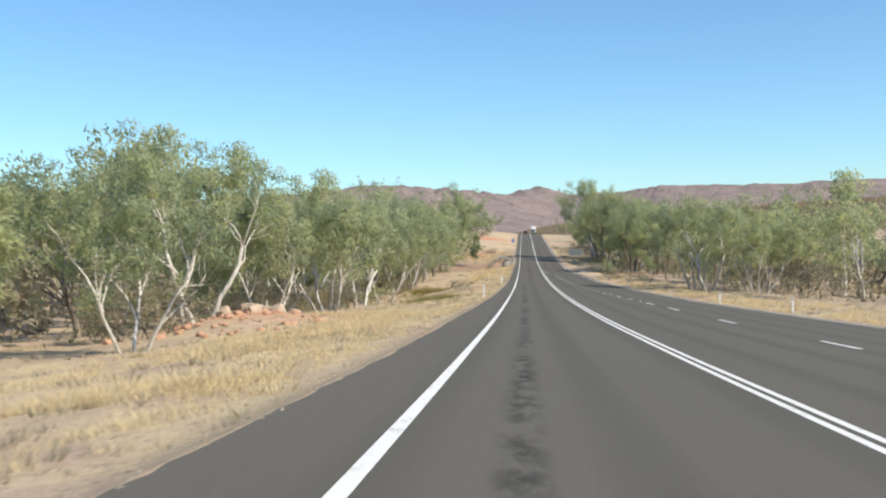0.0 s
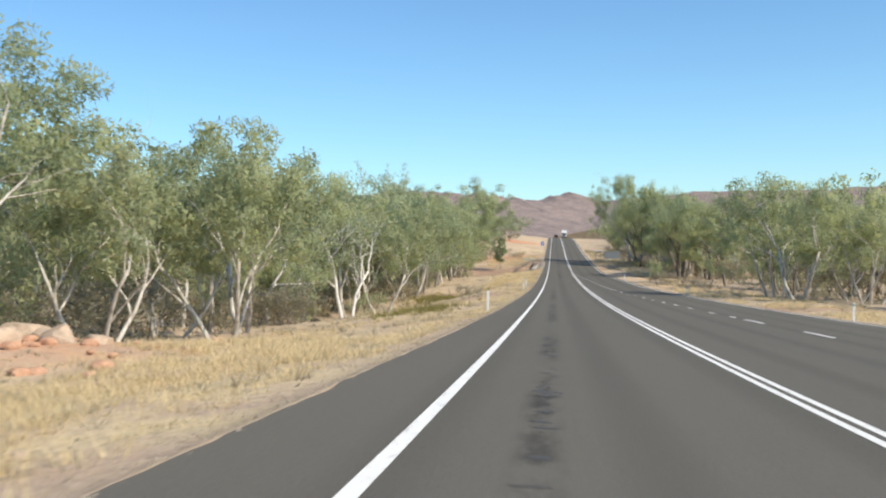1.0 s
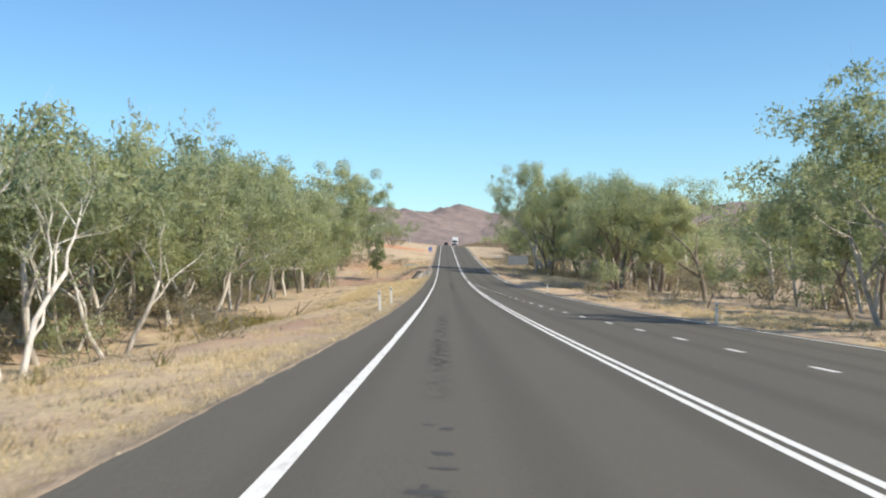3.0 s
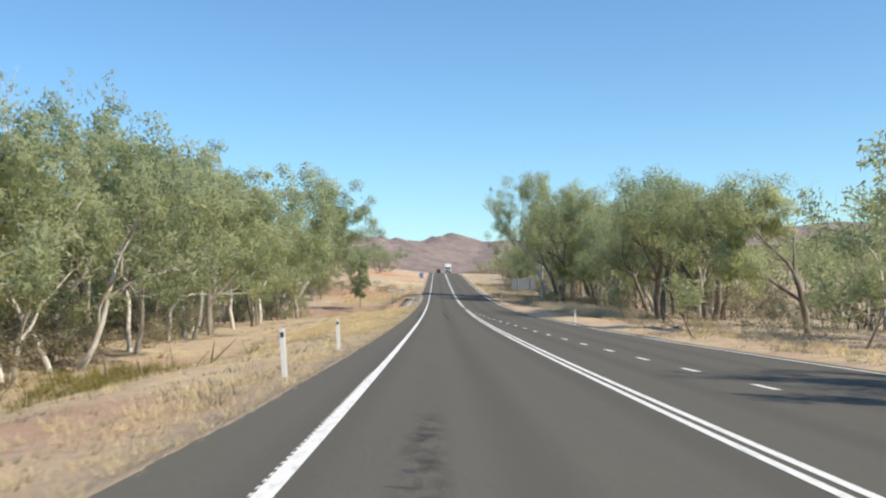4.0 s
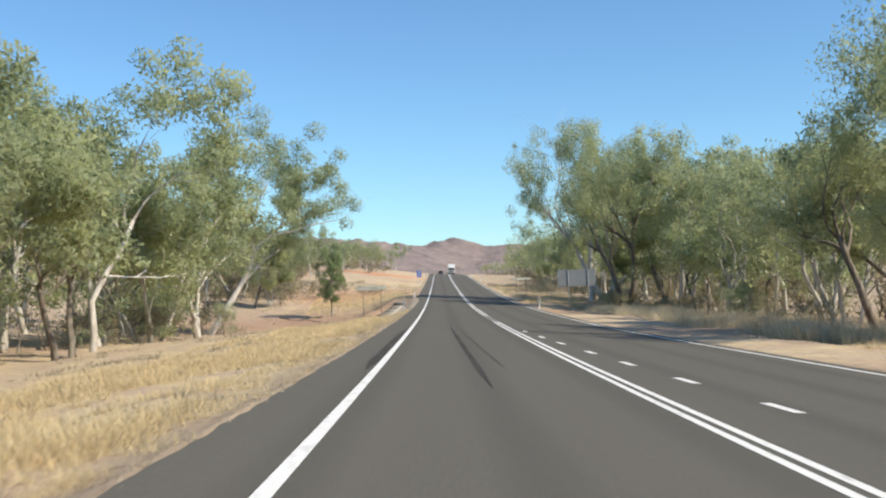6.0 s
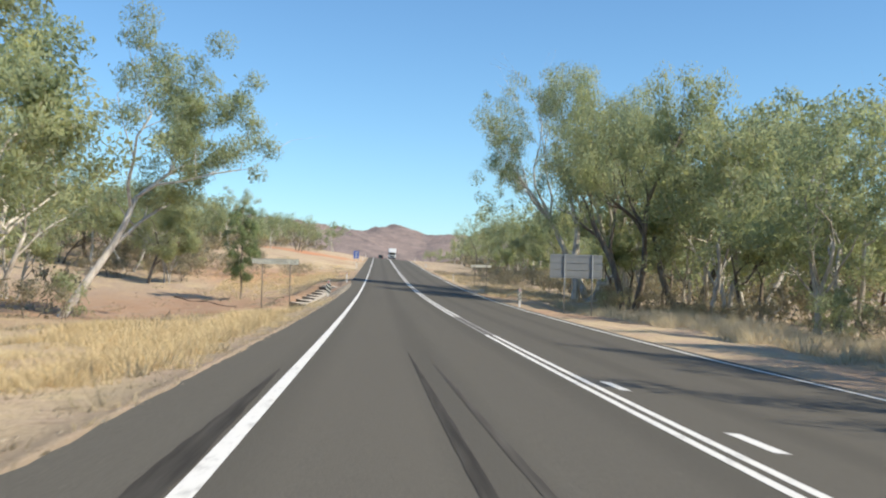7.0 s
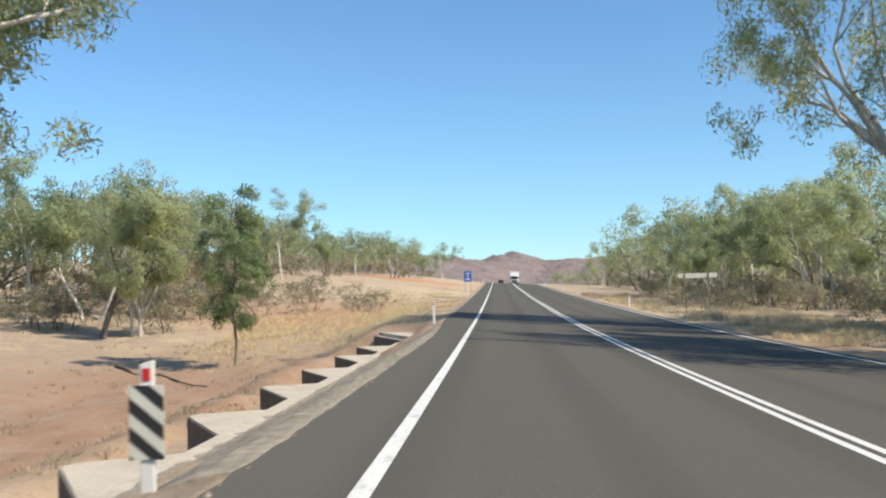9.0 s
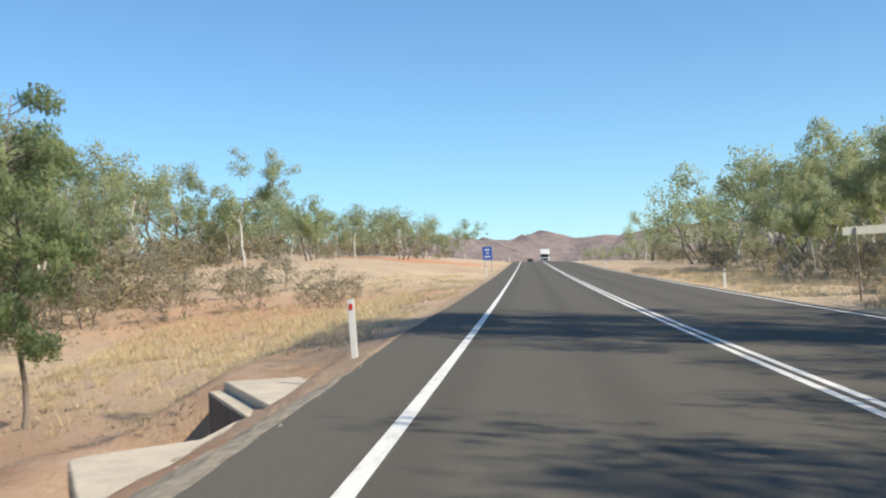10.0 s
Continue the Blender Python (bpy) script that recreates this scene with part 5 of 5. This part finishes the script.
def culvert():
    base = float(road_z(247))
    t = thing("culvert", "weathered concrete box culvert with saw-toothed dividing walls", "culvert", m=pose(0, 247, base))
    rng = random.Random(91)

    def block(name, plan, top, depth, label="", bevel=0.02, sides=None):
        """An upright concrete block over a plan of (x, y); top is measured from the road's surface."""
        bm = bmesh.new()
        ring = [[bm.verts.new((x, y - 247, float(road_z(y) + lean(x)) - base + h)) for x, y in plan] for h in (top, top - depth)]
        n = len(plan)
        bm.faces.new(ring[0])
        bm.faces.new(list(reversed(ring[1])))
        for a in range(n):
            b = (a + 1) % n
            bm.faces.new((ring[0][a], ring[1][a], ring[1][b], ring[0][b]))
        bmesh.ops.recalc_face_normals(bm, faces=bm.faces)
        bmesh.ops.bevel(bm, geom=list(bm.edges), offset=bevel, segments=2, affect="EDGES")
        bm.normal_update()
        # upright faces take the darker sides material, which paints in their shade
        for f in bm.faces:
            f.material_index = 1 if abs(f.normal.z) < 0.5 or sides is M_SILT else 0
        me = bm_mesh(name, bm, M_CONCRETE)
        me.materials.append(sides or M_SHADE_CONC)
        part(name, me, t, label)

    # dividing walls between the cells, each a tooth that points out from the headwall
    for k in range(6):
        y, q = 235.75 + 4.8 * k, rng.uniform(-0.05, 0.05)
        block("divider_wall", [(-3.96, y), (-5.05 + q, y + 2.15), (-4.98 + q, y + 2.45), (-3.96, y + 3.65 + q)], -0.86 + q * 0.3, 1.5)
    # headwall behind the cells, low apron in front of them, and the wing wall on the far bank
    block("headwall", [(-3.62, 233.6), (-3.92, 233.6), (-3.92, 264.6), (-3.62, 264.6)], -0.80, 1.5, "concrete headwall with shade-dark sides")
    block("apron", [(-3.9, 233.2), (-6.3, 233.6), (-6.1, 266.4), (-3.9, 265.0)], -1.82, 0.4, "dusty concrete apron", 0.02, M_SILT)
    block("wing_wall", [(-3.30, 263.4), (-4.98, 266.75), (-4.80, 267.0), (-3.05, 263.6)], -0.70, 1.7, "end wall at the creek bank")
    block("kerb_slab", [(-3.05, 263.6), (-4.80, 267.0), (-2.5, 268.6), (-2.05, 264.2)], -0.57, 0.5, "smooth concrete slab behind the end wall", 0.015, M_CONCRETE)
    # a broken gravelly edge slab sloping down from the seal to the headwall
    for k in range(8):
        y0 = 233.4 + 3.85 * k
        bm = bmesh.new()
        nx, ny = 9, 24
        grid = []
        for iy in range(ny + 1):
            row = []
            for ix in range(nx + 1):
                x, y = -1.80 - 2.0 * ix / nx, y0 + 3.84 * iy / ny
                p = Vector((x, y, 0.0))
                inner = min(1.0, ix / 2.0) * min(1.0, (nx - ix) / 2.0 + 0.3)
                z = -0.05 - 0.74 * smooth01((-1.95 - x) / 1.85) + inner * (0.05 * noise.noise(p * 2.1) + 0.035 * noise.noise(p * 6.0) + 0.02 * noise.noise(p * 15.0))
                row.append(bm.verts.new((x, y - 247, float(road_z(y) + lean(x)) - base + float(z))))
            grid.append(row)
        for iy in range(ny):
            for ix in range(nx):
                bm.faces.new((grid[iy][ix], grid[iy + 1][ix], grid[iy + 1][ix + 1], grid[iy][ix + 1]))
        skirt = [[bm.verts.new(v.co - Vector((0, 0, 0.45))) for v in (r[0], r[-1])] for r in grid]
        for iy in range(ny):
            bm.faces.new((grid[iy][-1], grid[iy + 1][-1], skirt[iy + 1][1], skirt[iy][1]))
        for iy, flip in ((0, 1), (ny, -1)):
            bm.faces.new([grid[iy][ix] for ix in range(nx + 1)][::flip] + [skirt[iy][1], skirt[iy][0]][::flip])
        bmesh.ops.recalc_face_normals(bm, faces=bm.faces)
        part("kerb_slab", bm_mesh("kerb_slab", bm, M_GRAVEL), t, "broken gravelly edge slab")


culvert()

# ---- marks on the road ----


def road_mark(name, label, pts, mat, lift, seed, rag=(0.6, 1.2)):
    """A ragged patch on the seal round a line of (x, y, half width)."""
    rng = random.Random(seed)
    left, right = [], []
    for x, y, w in pts:
        z, a, b = float(road_z(y)) + lift, x - w * rng.uniform(*rag), x + w * rng.uniform(*rag)
        left.append((a, y, z + float(lean(a)))), right.append((b, y, z + float(lean(b))))
    n = len(pts)
    part(name, mesh_from(name, left + right, [(i, n + i, n + i + 1, i + 1) for i in range(n - 1)], mat), road, label)


_rng = random.Random(95)
for a, b, n in ((22, 60, 46), (66, 84, 30), (101, 112, 12)):
    for k in range(n):
        y = _rng.uniform(a, b)
        w, ln = _rng.uniform(0.03, 0.16), _rng.uniform(0.04, 0.20)
        x = _rng.gauss(0.02, 0.06)
        road_mark("tar_stain", "dark bitumen bleeding", [(x, y + ln * i / 4, w * (0.4, 1, 0.9, 1, 0.3)[i]) for i in range(5)], M_TAR, 0.003 + 0.0002 * k / n, k)


def mat_skid(name, dark, light):
    k = Mat(name)
    v = k.coords()
    c = k.ramp(k.noise(k.scaled(v, (14.0, 0.5, 1.0)), 1.0, 4.0), [(0.35, dark), (0.75, light)])
    return k.base(c, 0.92, spec=0.12)


M_SKID = mat_skid("skid_rubber", (0.044, 0.040, 0.035), (0.088, 0.081, 0.070))
M_SKID_FAINT = mat_skid("faint_skid_rubber", (0.070, 0.064, 0.056), (0.115, 0.106, 0.091))
for x0, x1, y0, y1, w, lift, mat in ((0.85, 0.56, 165, 194, 0.062, 0.0036, M_SKID), (1.3, 0.88, 169, 192, 0.046, 0.0036, M_SKID_FAINT), (-1.14, -1.16, 168, 189, 0.105, 0.0066, M_SKID)):
    road_mark("skid_mark", "faded black skid mark", [(x0 + (x1 - x0) * i / 60, y0 + (y1 - y0) * i / 60, w * min(1, i / 8 + 0.15, (60 - i) / 20 + 0.1)) for i in range(61)], mat, lift, int(y0), (0.88, 1.08))

# ---- vehicles far up the road ----


def wheel(parent, x, y, z, r, w):
    bm = bmesh.new()
    rod(bm, (x - w / 2, y, z), (x + w / 2, y, z), r, 20)
    tyre = part("wheel", bm_mesh("wheel", bm, M_RUBBER, True), parent, "black tyre")
    bm = bmesh.new()
    rod(bm, (x - w / 2 - 0.01, y, z), (x + w / 2 + 0.01, y, z), r * 0.55, 14)
    part("rim", bm_mesh("rim", bm, M_STEEL, True), tyre)


def truck(x, y):
    t = thing("box_truck", "white box truck facing down the far lane", "truck", m=pose(x, y, float(road_z(y) + lean(x)), 0, math.degrees(math.atan(-CROSS)), 0) @ pose(0, 0, 0, 2, 0, 0))
    for name, mat, b, lab in (
        ("cargo_box", M_TRUCKW, (-1.22, 1.22, 2.2, 8.6, 1.05, 3.75, 0.06), "white cargo box"),
        ("cab", M_TRUCKW, (-1.1, 1.1, 0.0, 2.0, 0.75, 2.75, 0.16), "white cab"),
        ("windscreen", M_GLASSD, (-0.98, 0.98, -0.03, 0.01, 1.65, 2.45, 0.005), "dark windscreen"),
        ("grille", M_BLACK, (-0.8, 0.8, -0.03, 0.01, 0.95, 1.4, 0.01), ""),
        ("bumper", M_DARKPAINT, (-1.12, 1.12, -0.14, 0.1, 0.42, 0.78, 0.04), ""),
        ("chassis", M_BLACK, (-0.5, 0.5, 0.4, 8.4, 0.6, 1.04, 0.02), ""),
    ):
        bm = bmesh.new()
        box(bm, *b)
        part(name, bm_mesh(name, bm, mat), t, lab)
    for sx in (-1, 1):
        bm = bmesh.new()
        box(bm, sx * 0.86 - 0.14, sx * 0.86 + 0.14, -0.05, -0.02, 1.0, 1.2, 0.01)
        part("headlight", bm_mesh("headlight", bm, M_SIGNW), t, "clear headlight")
        bm = bmesh.new()
        box(bm, sx * 1.24 - 0.09, sx * 1.24 + 0.09, 0.05, 0.13, 1.75, 2.25, 0.02)
        part("mirror", bm_mesh("mirror", bm, M_BLACK), t)
        for wy in (0.95, 6.6):
            wheel(t, sx * 0.98, wy, 0.47, 0.47, 0.30)


def dark_car(x, y):
    t = thing("car", "dark wagon driving away up the road", "car", m=pose(x, y, float(road_z(y) + lean(x)), 0, math.degrees(math.atan(-CROSS)), 0))
    bm = bmesh.new()
    box(bm, -0.92, 0.92, 0.0, 4.6, 0.35, 1.05, 0.12)
    body = part("body", bm_mesh("body", bm, M_DARKPAINT), t)
    bm = bmesh.new()
    box(bm, -0.82, 0.82, 0.15, 3.1, 1.0, 1.72, 0.16)
    part("cabin", bm_mesh("cabin", bm, M_DARKPAINT), t)
    bm = bmesh.new()
    box(bm, -0.66, 0.66, 0.125, 0.16, 1.12, 1.55, 0.02)
    part("rear_window", bm_mesh("rear_window", bm, M_GLASSD), t, "dark rear window")
    for sx in (-1, 1):
        bm = bmesh.new()
        box(bm, sx * 0.78 - 0.1, sx * 0.78 + 0.1, -0.02, 0.02, 0.78, 0.98, 0.01)
        part("tail_light", bm_mesh("tail_light", bm, M_RED), t, "red tail light")
        for wy in (0.85, 3.7):
            wheel(t, sx * 0.82, wy, 0.34, 0.34, 0.22)


truck(4.6, 520.0)
dark_car(0.9, 540.0)

# ---- gravel spilt along the edge of the seal ----


def gravel(name, label, seed, count, side, yr, mat):
    """Loose small stones along the seal's edge, as one object."""
    rng = np.random.default_rng(seed)
    y = rng.uniform(yr[0], yr[1], count)
    d = np.abs(rng.normal(size=count)) * 0.9 - 0.05
    x = l_edge(y) - d if side < 0 else r_edge(y) + d
    z = np.where(d < 0.06, road_z(y) + lean(x), ground_z(x, y))
    s = 0.006 + 0.022 * rng.random(count) ** 3
    shape = np.array([(1, 0, 0), (0, 1, 0), (-1, 0, 0), (0, -1, 0), (0, 0, 0.8), (0, 0, -0.3)], dtype=float)
    v = shape[None] * s[:, None, None] * (0.6 + 0.8 * rng.random((count, 6, 1)))
    v += np.stack([x, y, z], 1)[:, None]
    tri = np.array([(0, 1, 4), (1, 2, 4), (2, 3, 4), (3, 0, 4)])
    faces = (tri[None] + 6 * np.arange(count)[:, None, None]).reshape(-1, 3)
    return tagged(new(name, mesh_from(name, v.reshape(-1, 3).tolist(), faces.tolist(), mat)), label, "gravel", kind="stuff")


gravel("loose_gravel", "loose pale gravel along the road edge", 101, 9000, -1, (4, 300), M_GRAVEL)
gravel("loose_gravel", "loose pale gravel along the far road edge", 102, 4000, 1, (60, 300), M_GRAVEL)
